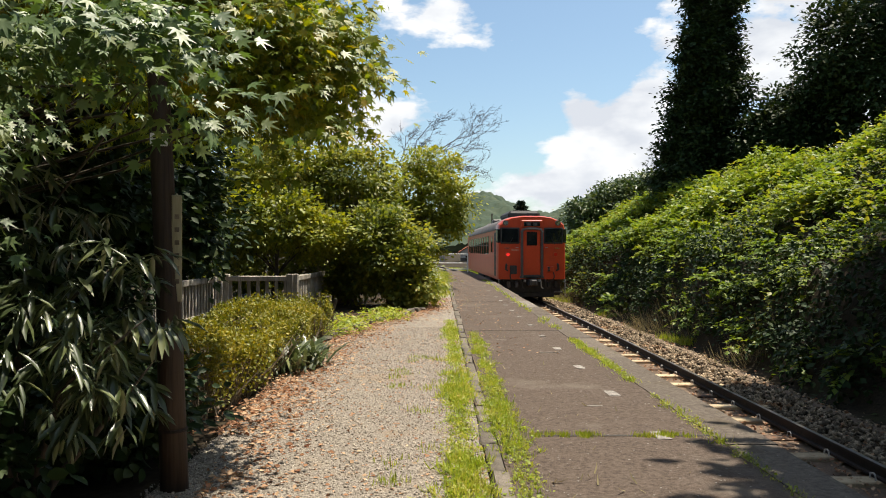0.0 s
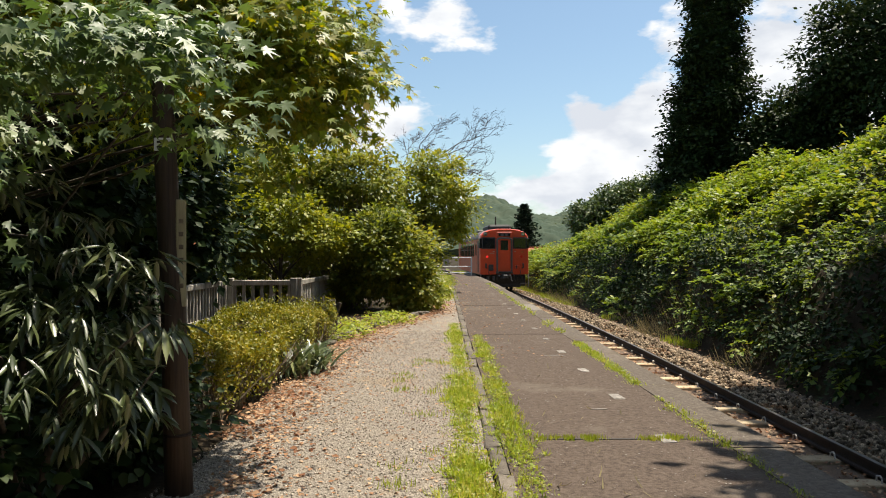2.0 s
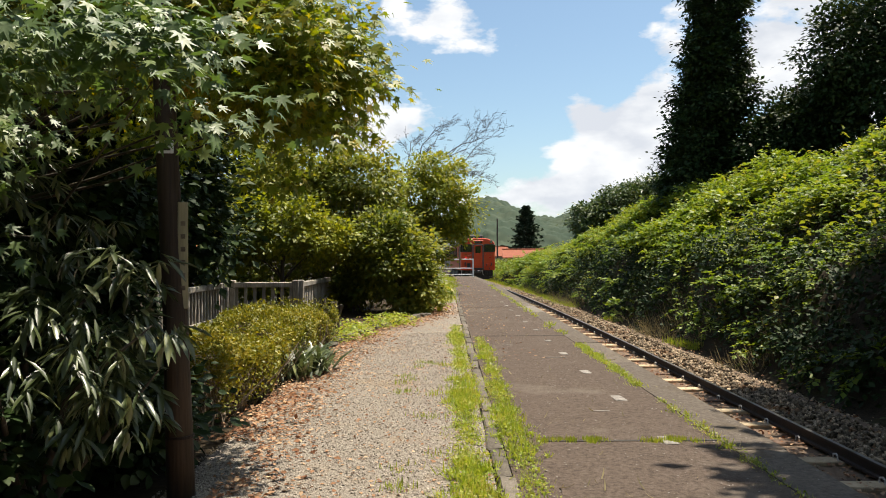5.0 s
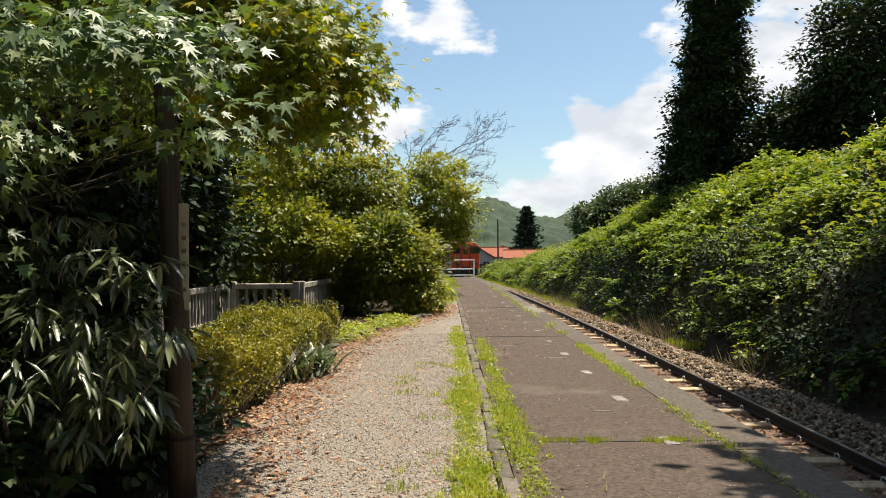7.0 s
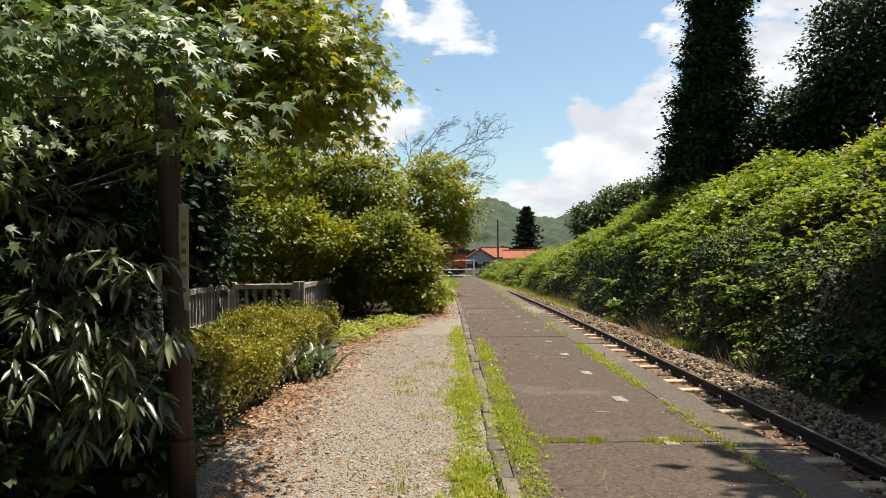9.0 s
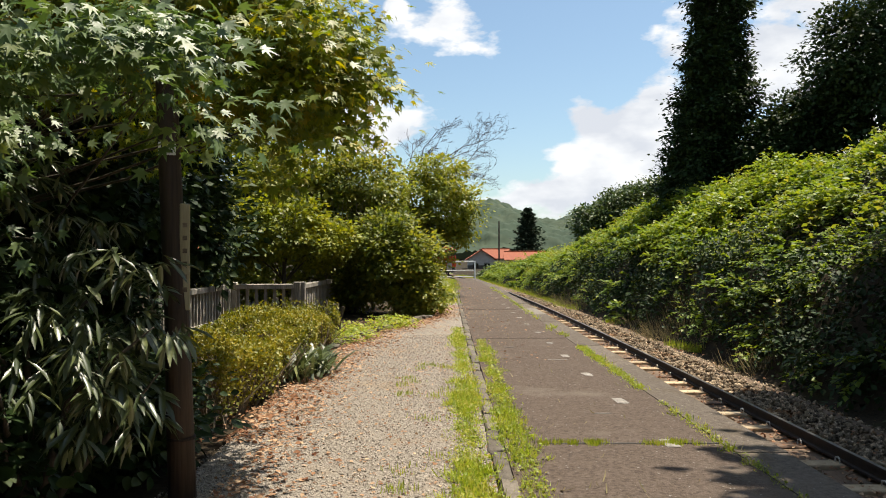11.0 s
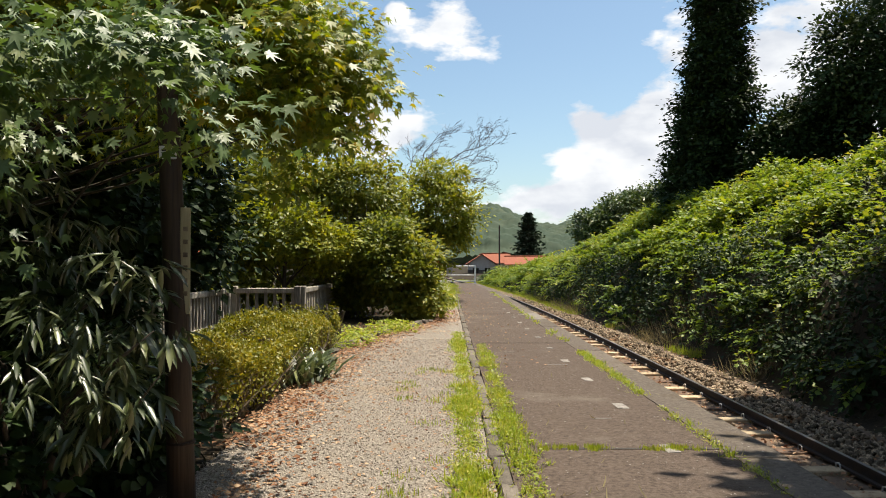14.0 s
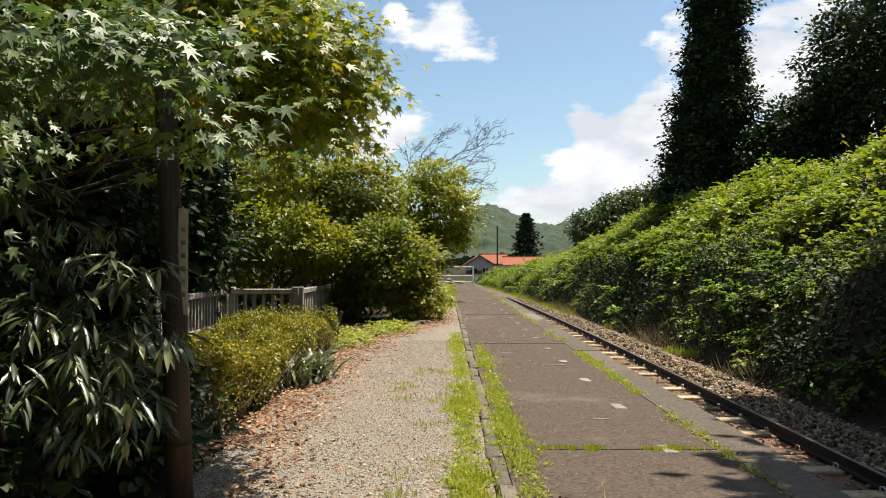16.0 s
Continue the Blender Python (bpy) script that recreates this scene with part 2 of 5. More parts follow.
LEAF_STRAP = foliage("strap_leaf", [(0.1, (0.026, 0.044, 0.014)), (0.6, (0.085, 0.11, 0.038)), (0.9, (0.25, 0.27, 0.11))], 0.38, 0.16, 1.2, 0.9)
LEAF_GRASS = foliage("grass_blade", [(0.1, (0.13, 0.19, 0.02)), (0.5, (0.26, 0.33, 0.04)), (0.9, (0.42, 0.38, 0.09))], 0.5, 0.4, 2.0)
# distant hill woods, haze mixed into the colour as a bluish tint
LEAF_HAZY = foliage("hazy_woods", [(0.1, (0.028, 0.048, 0.033)), (0.5, (0.046, 0.068, 0.044)), (0.9, (0.085, 0.102, 0.062))], 0.8, 0.05, 0.05, 0.1)
LEAF_CONIFER = foliage("conifer_needle", [(0.1, (0.012, 0.028, 0.016)), (0.6, (0.03, 0.05, 0.026)), (0.9, (0.05, 0.07, 0.035))], 0.6, 0.1, 0.5, 0.2)
DRY_GRASS = foliage("dry_grass", [(0.1, (0.08, 0.07, 0.03)), (0.5, (0.20, 0.17, 0.08)), (0.9, (0.36, 0.30, 0.16))], 0.7, 0.2, 1.0, 0.2)
TWIG = surface("dry_twig", (0.10, 0.075, 0.05), (0.24, 0.19, 0.13), 10, 0.9, 0.2, 40)


# ---------------------------------------------------------------- mesh helpers
def finish(name, bm, material, parent=None, label="", smooth=False):
    me = bpy.data.meshes.new(name)
    bm.to_mesh(me)
    bm.free()
    if smooth:
        me.shade_smooth()
    for m in material if isinstance(material, (list, tuple)) else [material]:
        me.materials.append(m)
    ob = new(name, me)
    if parent:
        ob.parent = parent
    if label:
        tagged(ob, label)
    return ob


def part(name, bm, material, parent, label="", smooth=False):
    return finish(name, bm, material, parent, label, smooth)


def empty(name, m=None):
    ob = new(name)
    ob.empty_display_size = 0.2
    if m is not None:
        ob.matrix_world = m
    return ob


def box(bm, x0, x1, y0, y1, z0, z1, bevel=0.0, m=None):
    g = bmesh.ops.create_cube(bm, size=1.0, matrix=(m or Matrix()) @ Matrix.Translation(((x0 + x1) / 2, (y0 + y1) / 2, (z0 + z1) / 2))
                              @ Matrix.Diagonal((abs(x1 - x0), abs(y1 - y0), abs(z1 - z0), 1)))
    if bevel:
        es = list({e for v in g["verts"] for e in v.link_edges})
        bmesh.ops.bevel(bm, geom=es, offset=bevel, segments=1, affect="EDGES")
    return bm


def boxed(*a, **k):
    return box(bmesh.new(), *a, **k)


def tube(bm, points, radii, sides=7, cap=True):
    """A tapered tube along points."""
    rings = []
    for i, p in enumerate(points):
        p = Vector(p)
        a = Vector(points[max(i - 1, 0)])
        b = Vector(points[min(i + 1, len(points) - 1)])
        d = (b - a).normalized()
        u = d.orthogonal().normalized() if i == 0 else (u - d * u.dot(d)).normalized()
        v = d.cross(u)
        rings.append([bm.verts.new(p + (u * math.cos(2 * math.pi * k / sides) + v * math.sin(2 * math.pi * k / sides)) * radii[i]) for k in range(sides)])
    for r, s in zip(rings, rings[1:]):
        for k in range(sides):
            bm.faces.new((r[k], r[(k + 1) % sides], s[(k + 1) % sides], s[k]))
    if cap:
        bm.faces.new(rings[0][::-1])
        bm.faces.new(rings[-1])
    return bm


def from_arrays(name, verts, faces, material, parent=None, smooth=False):
    """A mesh from numpy arrays: faces all with the same number of corners."""
    me = bpy.data.meshes.new(name)
    n, k = faces.shape
    me.vertices.add(len(verts))
    me.vertices.foreach_set("co", verts.astype(np.float32).ravel())
    me.loops.add(n * k)
    me.loops.foreach_set("vertex_index", faces.astype(np.int32).ravel())
    me.polygons.add(n)
    me.polygons.foreach_set("loop_start", np.arange(0, n * k, k, dtype=np.int32))
    me.update(calc_edges=True)
    me.validate()
    if smooth:
        me.shade_smooth()
    me.materials.append(material)
    ob = new(name, me)
    if parent:
        ob.parent = parent
    return ob


def fan(outline):
    v = np.array([(0, outline[0][1] * 0.2 + 0.25, 0.0)] + outline)
    n = len(outline)
    return v, np.array([(0, 1 + i, 1 + (i + 1) % n) for i in range(n)])


# leaf shapes: x across, y from stalk to tip (length 1), z above the blade
THIN = (np.array([(-0.012, 0, 0), (0.012, 0, 0), (0.009, 0.55, 0.06), (-0.009, 0.55, 0.06), (0, 1, 0.30)]), np.array([(0, 1, 2), (0, 2, 3), (3, 2, 4)]))
OVAL = (np.array([(0, 0, 0), (0.34, 0.45, 0.07), (0, 1, -0.06), (-0.34, 0.45, 0.07)]), np.array([(0, 1, 2), (0, 2, 3)]))
ROUND = (np.array([(0, 0, 0), (0.20, 0.16, 0.04), (0.31, 0.42, 0.06), (0.22, 0.74, 0.02), (0, 1, -0.08), (-0.22, 0.74, 0.02), (-0.31, 0.42, 0.06), (-0.20, 0.16, 0.04), (0, 0.5, -0.01)]),
         np.array([(0, 1, 8), (1, 2, 8), (2, 3, 8), (3, 4, 8), (4, 5, 8), (5, 6, 8), (6, 7, 8), (7, 0, 8)]))
STRAP = (np.array([(0, 0, 0), (0.075, 0.3, 0.03), (0.085, 0.65, 0.0), (0, 1, -0.14), (-0.085, 0.65, 0.0), (-0.075, 0.3, 0.03), (0, 0.5, -0.02)]),
         np.array([(0, 1, 6), (1, 2, 6), (2, 3, 6), (3, 4, 6), (4, 5, 6), (5, 0, 6)]))
BLADE = (np.array([(-0.05, 0, 0), (0.05, 0, 0), (0.045, 0.55, 0.06), (-0.045, 0.55, 0.06), (0, 1, 0.30)]), np.array([(0, 1, 2), (0, 2, 3), (3, 2, 4)]))


def palm_outline():
    pts = []
    for a, l in ((-150, 0.34), (-95, 0.62), (-45, 0.86), (0, 1.0), (45, 0.86), (95, 0.62), (150, 0.34)):
        pts.append((math.sin(radians(a)) * l * 0.62, 0.32 + math.cos(radians(a)) * l * 0.66, -0.05 * l))
        if a < 150:
            b = a + (27 if a in (-150, 95) else 24)
            pts.append((math.sin(radians(b)) * 0.19, 0.32 + math.cos(radians(b)) * 0.19, 0.02))
    return pts


PALM = fan(palm_outline())


def unit(v):
    return v / np.maximum(np.linalg.norm(v, axis=1, keepdims=True), 1e-6)


def leaves(name, at, tip, up, size, shape, material, parent=None):
    """One mesh of many leaves: stalks at `at`, along `tip`, blades facing `up`, lengths `size`."""
    tv, tf = shape
    y = unit(tip)
    x = unit(np.cross(y, up))
    z = np.cross(x, y)
    s = np.asarray(size).reshape(-1, 1, 1)
    v = at[:, None, :] + s * (tv[None, :, 0:1] * x[:, None, :] + tv[None, :, 1:2] * y[:, None, :] + tv[None, :, 2:3] * z[:, None, :])
    f = tf[None] + (np.arange(len(at)) * len(tv))[:, None, None]
    return from_arrays(name, v.reshape(-1, 3), f.reshape(-1, 3), material, parent)


def clumps(rng, blobs, count, shell=0.55):
    """Places for clumps of leaves in the outer part of a crown made of several ellipsoids; also the way outward."""
    w = np.array([b[1][0] * b[1][1] * b[1][2] for b in blobs]) ** 0.67
    pick = rng.choice(len(blobs), count, p=w / w.sum())
    c = np.array([b[0] for b in blobs], float)[pick]
    r = np.array([b[1] for b in blobs], float)[pick]
    d = unit(rng.normal(size=(count, 3)))
    q = rng.uniform(shell, 1.08, (count, 1))
    return c + d * r * q, d


def crown(rng, name, blobs, count, per, spread, size, material, parent=None, shape=OVAL, shell=0.5, droop=0.25, flat=0.6, face=(0, 0, 1.0), fan_out=0.8, tier=0.0):
    c, d = clumps(rng, blobs, count, shell)
    if tier:
        c[:, 2] = np.round(c[:, 2] / tier) * tier + tier * (0.6 * np.sin(c[:, 0] * 2.7) + 0.6 * np.sin(c[:, 1] * 2.3 + 1)) + rng.normal(0, tier * 0.2, count)
    k = rng.integers(max(per // 2, 1), per + 1, count)
    i = np.repeat(np.arange(count), k)
    n = len(i)
    off = rng.normal(size=(n, 3)) * spread * np.array((1, 1, flat)) * rng.uniform(0.5, 1.4, count)[i][:, None]
    at = c[i] + off
    tip = unit(off) * fan_out + d[i] * 0.6 + rng.normal(size=(n, 3)) * 0.45 + np.array((0, 0, -droop))
    up = np.array(face) + d[i] * 0.5 + rng.normal(size=(n, 3)) * 0.42
    return leaves(name, at, tip, up, size * rng.uniform(0.65, 1.3, n), shape, material, parent)


def limbs(rng, bm, base, targets, r0, sides=6):
    """Limbs from a trunk's points to the crown's parts, bowed and tapered."""
    for t in targets:
        t = Vector(t)
        a = Vector(base)
        mid = a.lerp(t, 0.5) + Vector(rng.normal(size=3)) * 0.08 * (t - a).length + Vector((0, 0, 0.08 * (t - a).length))
        tube(bm, [a, a.lerp(mid, 0.5) + Vector((0, 0, 0.03)), mid, mid.lerp(t, 0.55), t], [r0, r0 * 0.8, r0 * 0.6, r0 * 0.4, r0 * 0.12], sides)


def tree(name, label, base, height, blobs, count, per, spread, size, leaf, seed, trunk=0.14, bark=None, category="tree", group="", shape=OVAL, shell=0.5, lean=(0, 0)):
    rng = np.random.default_rng(seed)
    root = tagged(empty(name, pose(*base)), label, category, group)
    b = Vector(base)
    bm = bmesh.new()
    top = Vector((lean[0], lean[1], height))
    pts = [Vector((0, 0, -0.25)), top * 0.25 + Vector(rng.normal(size=3)) * 0.04 * height * 0.3, top * 0.5 + Vector(rng.normal(size=3)) * 0.05 * height * 0.3, top * 0.75, top]
    tube(bm, pts, [trunk * 1.25, trunk, trunk * 0.8, trunk * 0.5, trunk * 0.15], 9)
    for c, r in blobs[:5]:
        h = min(max(c[2] * 0.45, 0.3), height * 0.7)
        limbs(rng, bm, top * (h / height), [Vector(c) + Vector(rng.normal(size=3)) * Vector(r).length * 0.18 for _ in range(3)], trunk * 0.45)
    part("trunk", bm, bark or BARK, root, smooth=True)
    crown(rng, "crown", blobs, count, per, spread * 1.1, size * 1.1, leaf, root, shape, shell, 0.25, 0.45, (0.05, -0.15, 1.0))
    return root


# ---------------------------------------------------------------- plan of the line
RAIL_Z = -0.89


def line_x(y):
    """Centre of the track: straight, then bending away to the west."""
    return 3.93 - 0.00065 * np.maximum(np.asarray(y, float) - 16.2, 0) ** 2


EDGE = 2.24


def edge_x(y):
    return np.minimum(EDGE + 0.0 * np.asarray(y, float), line_x(y) - 1.55)


def wob(x, y, s, a):
    return a * (np.sin(x * s * 1.3 + 1.7 + np.sin(y * s * 0.7)) + np.sin(y * s * 1.1 + 0.4 + np.sin(x * s * 0.9 + 2.0))) * 0.5


def patchy(x, y, size, seed):
    """Smooth random field between 0 and 1 with patches of about that size."""
    g = np.random.default_rng(seed).random((64, 64))
    u, v = np.asarray(x, float) / size, np.asarray(y, float) / size
    i, j = np.floor(u).astype(int), np.floor(v).astype(int)
    f, h = u - i, v - j
    f, h = f * f * (3 - 2 * f), h * h * (3 - 2 * h)
    return ((g[i % 64, j % 64] * (1 - f) + g[(i + 1) % 64, j % 64] * f) * (1 - h) + (g[i % 64, (j + 1) % 64] * (1 - f) + g[(i + 1) % 64, (j + 1) % 64] * f) * h)


def smooth(a, b, v):
    t = np.clip((v - a) / (b - a), 0, 1)
    return t * t * (3 - 2 * t)


def ground_z(x, y):
    x, y = np.asarray(x, float), np.asarray(y, float)
    u = x - np.maximum(line_x(y), -30)
    left = -0.03 - 1.3 * smooth(46, 60, y) - 1.0 * smooth(-6, -14, x)
    z = np.where(u < -1.7, left, RAIL_Z - 0.30)
    far = 1 - 0.45 * smooth(36, 58, y) - 0.55 * smooth(56, 90, y)
    rise = smooth(2.3, 3.9, u) * 1.25 + np.clip((u - 2.6) / 5.8, 0, 1) * 4.05 + smooth(8, 16, u) * 0.5 + 0.5 * smooth(26, 14, y) * smooth(3, 8, u)
    z = np.where(u > 2.2, RAIL_Z - 0.30 + rise * (0.06 + 0.94 * far), z)
    z = z + np.where(u > 3.4, wob(x, y, 0.6, 0.35) * far, 0)
    return z + np.where(y > 120, wob(x, y, 0.02, 1.0), 0)


def sheet(name, xs, ys, zf, material, skirt=False):
    X, Y = np.meshgrid(xs, ys)
    v = np.stack([X, Y, zf(X, Y)], -1).reshape(-1, 3)
    a, b = len(xs), len(ys)
    i = (np.arange(b - 1)[:, None] * a + np.arange(a - 1)[None]).ravel()
    return from_arrays(name, v, np.stack([i, i + 1, i + a + 1, i + a], -1), material, smooth=True)


def spaced(*runs):
    return np.unique(np.concatenate([np.arange(a, b, s) for a, b, s in runs]))


gx = spaced((-1500, -100, 100), (-100, -20, 8), (-20, 2, 0.5), (2, 14, 0.3), (14, 30, 1), (30, 100, 10), (100, 1501, 100))
gy = spaced((-100, -20, 10), (-20, 60, 0.5), (60, 140, 2), (140, 400, 20), (400, 2501, 150))
tagged(sheet("ground", gx, gy, ground_z, SOIL), "dark soil ground under grass and weeds beside the line", "ground", kind="structure")


def path_left(y):
    return np.interp(y, [-8, 4, 8, 11, 13, 16, 20, 30, 46], [-1.7, -1.55, -1.6, -1.6, -1.25, -0.35, -0.3, -0.3, -0.3])


def build_gravel():
    ys = spaced((-8, 30, 0.25), (30, 46, 1))
    s = np.linspace(0, 1, 20)
    X = path_left(ys)[:, None] * (1 - s) + 0.275 * s
    Y = np.repeat(ys[:, None], 20, 1)
    Z = wob(X, Y, 2.2, 0.012) + 0.005
    v = np.stack([X, Y, Z], -1).reshape(-1, 3)
    i = (np.arange(len(ys) - 1)[:, None] * 20 + np.arange(19)[None]).ravel()
    tagged(from_arrays("gravel_path", v, np.stack([i, i + 1, i + 21, i + 20], -1), GRAVEL, smooth=True), "pale worn gravel path along the platform", "path", kind="structure")


build_gravel()


def strip(name, ys, x0, x1, z0, z1, material):
    """A long slab that follows the line: x0 and x1 are functions of y."""
    bm = bmesh.new()
    rows = []
    for y in ys:
        a, b = float(x0(y)), float(x1(y))
        rows.append([bm.verts.new(p) for p in ((a, y, z0), (b, y, z0), (b, y, z1), (a, y, z1))])
    for r, q in zip(rows, rows[1:]):
        for k in range(4):
            bm.faces.new((r[k], q[k], q[(k + 1) % 4], r[(k + 1) % 4]))
    bm.faces.new(rows[0])
    bm.faces.new(rows[-1][::-1])
    bmesh.ops.recalc_face_normals(bm, faces=bm.faces)
    return finish(name, bm, material)


ys_pl = [float(v) for v in spaced((-8, 46.1, 1.5))]
tagged(strip("platform", ys_pl, lambda y: 0.385, lambda y: edge_x(y) - 0.355, -0.3, 0.012, ASPHALT), "worn dark asphalt platform surface with faded marks", "platform", kind="structure")
tagged(strip("ballast", [float(v) for v in spaced((-20, 130, 2))], lambda y: line_x(y) - 1.75, lambda y: line_x(y) + 1.95, -1.3, RAIL_Z - 0.19, BALLAST), "rusty brown ballast bed under the track", "ballast", kind="structure")


def build_rails():
    ys = [float(v) for v in spaced((-20, 130, 2))]
    for side in (-0.565, 0.565):
        rail = tagged(empty("rail"), "rusty steel running rail with a worn head", "rail", "rails")
        for nm, w, z0, z1, m in (("rail_foot", 0.061, -0.14, -0.115, RUST), ("rail_web", 0.010, -0.115, -0.03, RUST), ("rail_head", 0.032, -0.03, 0.0, RAILTOP)):
            ob = strip(nm, ys, lambda y: line_x(y) + side - w, lambda y: line_x(y) + side + w, RAIL_Z + z0, RAIL_Z + z1, RUST)
            ob.parent = rail
            if m is RAILTOP:
                top = strip("running_surface", ys, lambda y: line_x(y) + side - 0.024, lambda y: line_x(y) + side + 0.024, RAIL_Z - 0.002, RAIL_Z + 0.003, RAILTOP)
                top.parent = ob


build_rails()


def build_sleepers():
    bm = boxed(-1.0, 1.0, -0.11, 0.11, -0.16, 0.0, 0.012)
    clips = []
    for s in (-0.565, 0.565):
        for o in (-0.095, 0.095):
            clips.append(bmesh.new())
            tube(clips[-1], [(s + o, -0.05, 0.0), (s + o, -0.045, 0.05), (s + o * 0.9, 0, 0.065), (s + o, 0.045, 0.05), (s + o, 0.05, 0.0)], [0.009] * 5, 5)
    first = None
    pitch = 0.9
    for i in range(78):
        y = 3.0 + pitch * (i - 12)
        wood = i % 3 == 1
        if first is None:
            first = tagged(empty("sleeper"), "pale concrete sleeper stained with rust", "sleeper", "sleepers")
            a = part("beam", bm, SLEEPER, first)
            cme = [part("rail_clip", q, CLIP, first).data for q in clips]
            sme = a.data
            root = first
            old = sme.copy()
            old.materials[0] = SLEEPER_WOOD
        else:
            root = tagged(empty("sleeper"), "dark old wooden sleeper" if wood else "pale concrete sleeper stained with rust", "sleeper", "sleepers")
            new("beam", old if wood else sme).parent = root
            for q in cme:
                new("rail_clip", q).parent = root
        x = float(line_x(y))
        root.matrix_world = pose(x, y, RAIL_Z - 0.142 - (0.02 if wood else 0), 0, 0, math.degrees(0.0013 * max(y - 16.2, 0)))


build_sleepers()


# ---------------------------------------------------------------- the railcar
def ring_face(bm, a, b):
    for k in range(len(a)):
        bm.faces.new((a[k], a[(k + 1) % len(a)], b[(k + 1) % len(b)], b[k]))


def car_profile(w, top, bottom, n=9):
    """Half round of a car's cross section: straight sides and an arched roof."""
    pts = [(-w, bottom), (-w, top - 0.62)]
    for i in range(1, n):
        a = math.pi * i / n
        pts.append((-w * math.copysign(abs(math.cos(a)) ** 0.75, math.cos(a)), top - 0.62 + 0.62 * math.sin(a) ** 0.85))
    pts += [(w, top - 0.62), (w, bottom)]
    return pts


CAR_LEN = 18.5
FADED_MARK = surface("faded_lettering", (0.42, 0.10, 0.05), (0.55, 0.22, 0.14), 9, 0.5, 0.0, 60)


def build_train():
    t = tagged(empty("railcar"), "vermilion diesel railcar with a grey roof leaving along the track", "train")
    prof = car_profile(1.45, 3.66, 0.98)
    bm = bmesh.new()
    rings = []
    for y, s, dz in ((0.0, 0.955, -0.05), (0.10, 0.985, -0.015), (0.28, 1.0, 0), (CAR_LEN - 0.28, 1.0, 0), (CAR_LEN, 0.96, -0.05)):
        rings.append([bm.verts.new((x * s, y, (z + dz) if z > 2 else z)) for x, z in prof])
    for a, b in zip(rings, rings[1:]):
        ring_face(bm, a, b)
    bm.faces.new(rings[0])
    bm.faces.new(rings[-1][::-1])
    bmesh.ops.recalc_face_normals(bm, faces=bm.faces)
    body = part("body", bm, VERMILION, t, "vermilion painted body")
    # roof skin over the arch, set back from the ends
    bm = bmesh.new()
    rings = []
    for y, k in ((0.85, 0.99), (1.1, 1.012), (CAR_LEN - 0.9, 1.012)):
        rings.append([bm.verts.new((x * k, y, 3.04 + (z - 3.04) * k + 0.012)) for x, z in prof[1:-1]])
    for a, b in zip(rings, rings[1:]):
        for k in range(len(a) - 1):
            bm.faces.new((a[k], a[k + 1], b[k + 1], b[k]))
    part("roof", bm, TRAIN_ROOF, t, "dull grey roof", smooth=True)
    # end: gangway door with its frame
    end = -0.03
    part("gangway_door", boxed(-0.36, 0.36, end - 0.02, 0.1, 1.12, 3.08, 0.01), VERMILION, t)
    bm = bmesh.new()
    box(bm, -0.47, -0.37, end - 0.11, 0.1, 1.05, 2.98, 0.02)
    box(bm, 0.37, 0.47, end - 0.11, 0.1, 1.05, 2.98, 0.02)
    tube(bm, [(-0.46, end - 0.05, 2.95), (-0.36, end - 0.05, 3.06), (-0.2, end - 0.05, 3.10), (0.2, end - 0.05, 3.10), (0.36, end - 0.05, 3.06), (0.46, end - 0.05, 2.95)], [0.06] * 6, 6)
    box(bm, -0.5, 0.5, end - 0.11, 0.1, 1.02, 1.12, 0.02)
    fr = part("gangway_frame", bm, TRAIN_GREY, t, "grey rubber gangway frame")
    part("footplate", boxed(-0.36, 0.36, end - 0.2, 0.05, 1.06, 1.16, 0.015), TRAIN_DARK, t)
    bm = boxed(-0.24, 0.24, end - 0.035, 0.0, 2.38, 2.98, 0.03)
    part("door_window", bm, GLASS_DARK, t, "dark rounded door window")
    for s in (-1, 1):
        lo, hi = sorted((s * 0.54, s * 1.29))
        w = part("cab_window", boxed(lo, hi, end - 0.012, 0.1, 2.50, 3.12, 0.03), GLASS_DARK, t, "dark cab window")
        part("window_seal", boxed(lo - 0.03, hi + 0.03, end - 0.006, 0.08, 2.47, 3.15, 0.03), TRAIN_DARK, w)
        bm = bmesh.new()
        tube(bm, [(s * 0.95, end - 0.05, 2.44), (s * 0.8, end - 0.06, 2.74)], [0.012, 0.008], 5)
        part("wiper", bm, TRAIN_DARK, w)
        lo, hi = sorted((s * 1.30, s * 1.40))
        part("corner_window", boxed(s * 1.30, s * 1.455, end + 0.012, 0.42, 2.50, 3.10, 0.03), GLASS_DARK, t)
        bm = bmesh.new()
        tube(bm, [(s * 1.10, 0.1, 3.34), (s * 1.10, end - 0.04, 3.34)], [0.125, 0.115], 14)
        h = part("headlight", bm, TRAIN_GREY, t)
        bm = bmesh.new()
        tube(bm, [(s * 1.10, 0, 3.34), (s * 1.10, end - 0.055, 3.34)], [0.085, 0.085], 14)
        part("lamp_glass", bm, CHROME, h)
        for zz, ww in ((1.46, 0.05), (1.36, 0.05)):
            part("socket_cap", tube(bmesh.new(), [(s * 0.70, end - 0.10, zz), (s * 0.70, end - 0.13, zz)], [ww, ww * 0.8], 8), TRAIN_DARK, t)
        part("lamp_bezel", tube(bmesh.new(), [(s * 1.0, 0, 2.02), (s * 1.0, end - 0.018, 2.02)], [0.105, 0.10], 14), VERMILION, t)
        part("end_step_iron", boxed(s * 0.62 - 0.05, s * 0.62 + 0.05, end - 0.06, end, 2.30, 2.325), PALE_METAL, t)
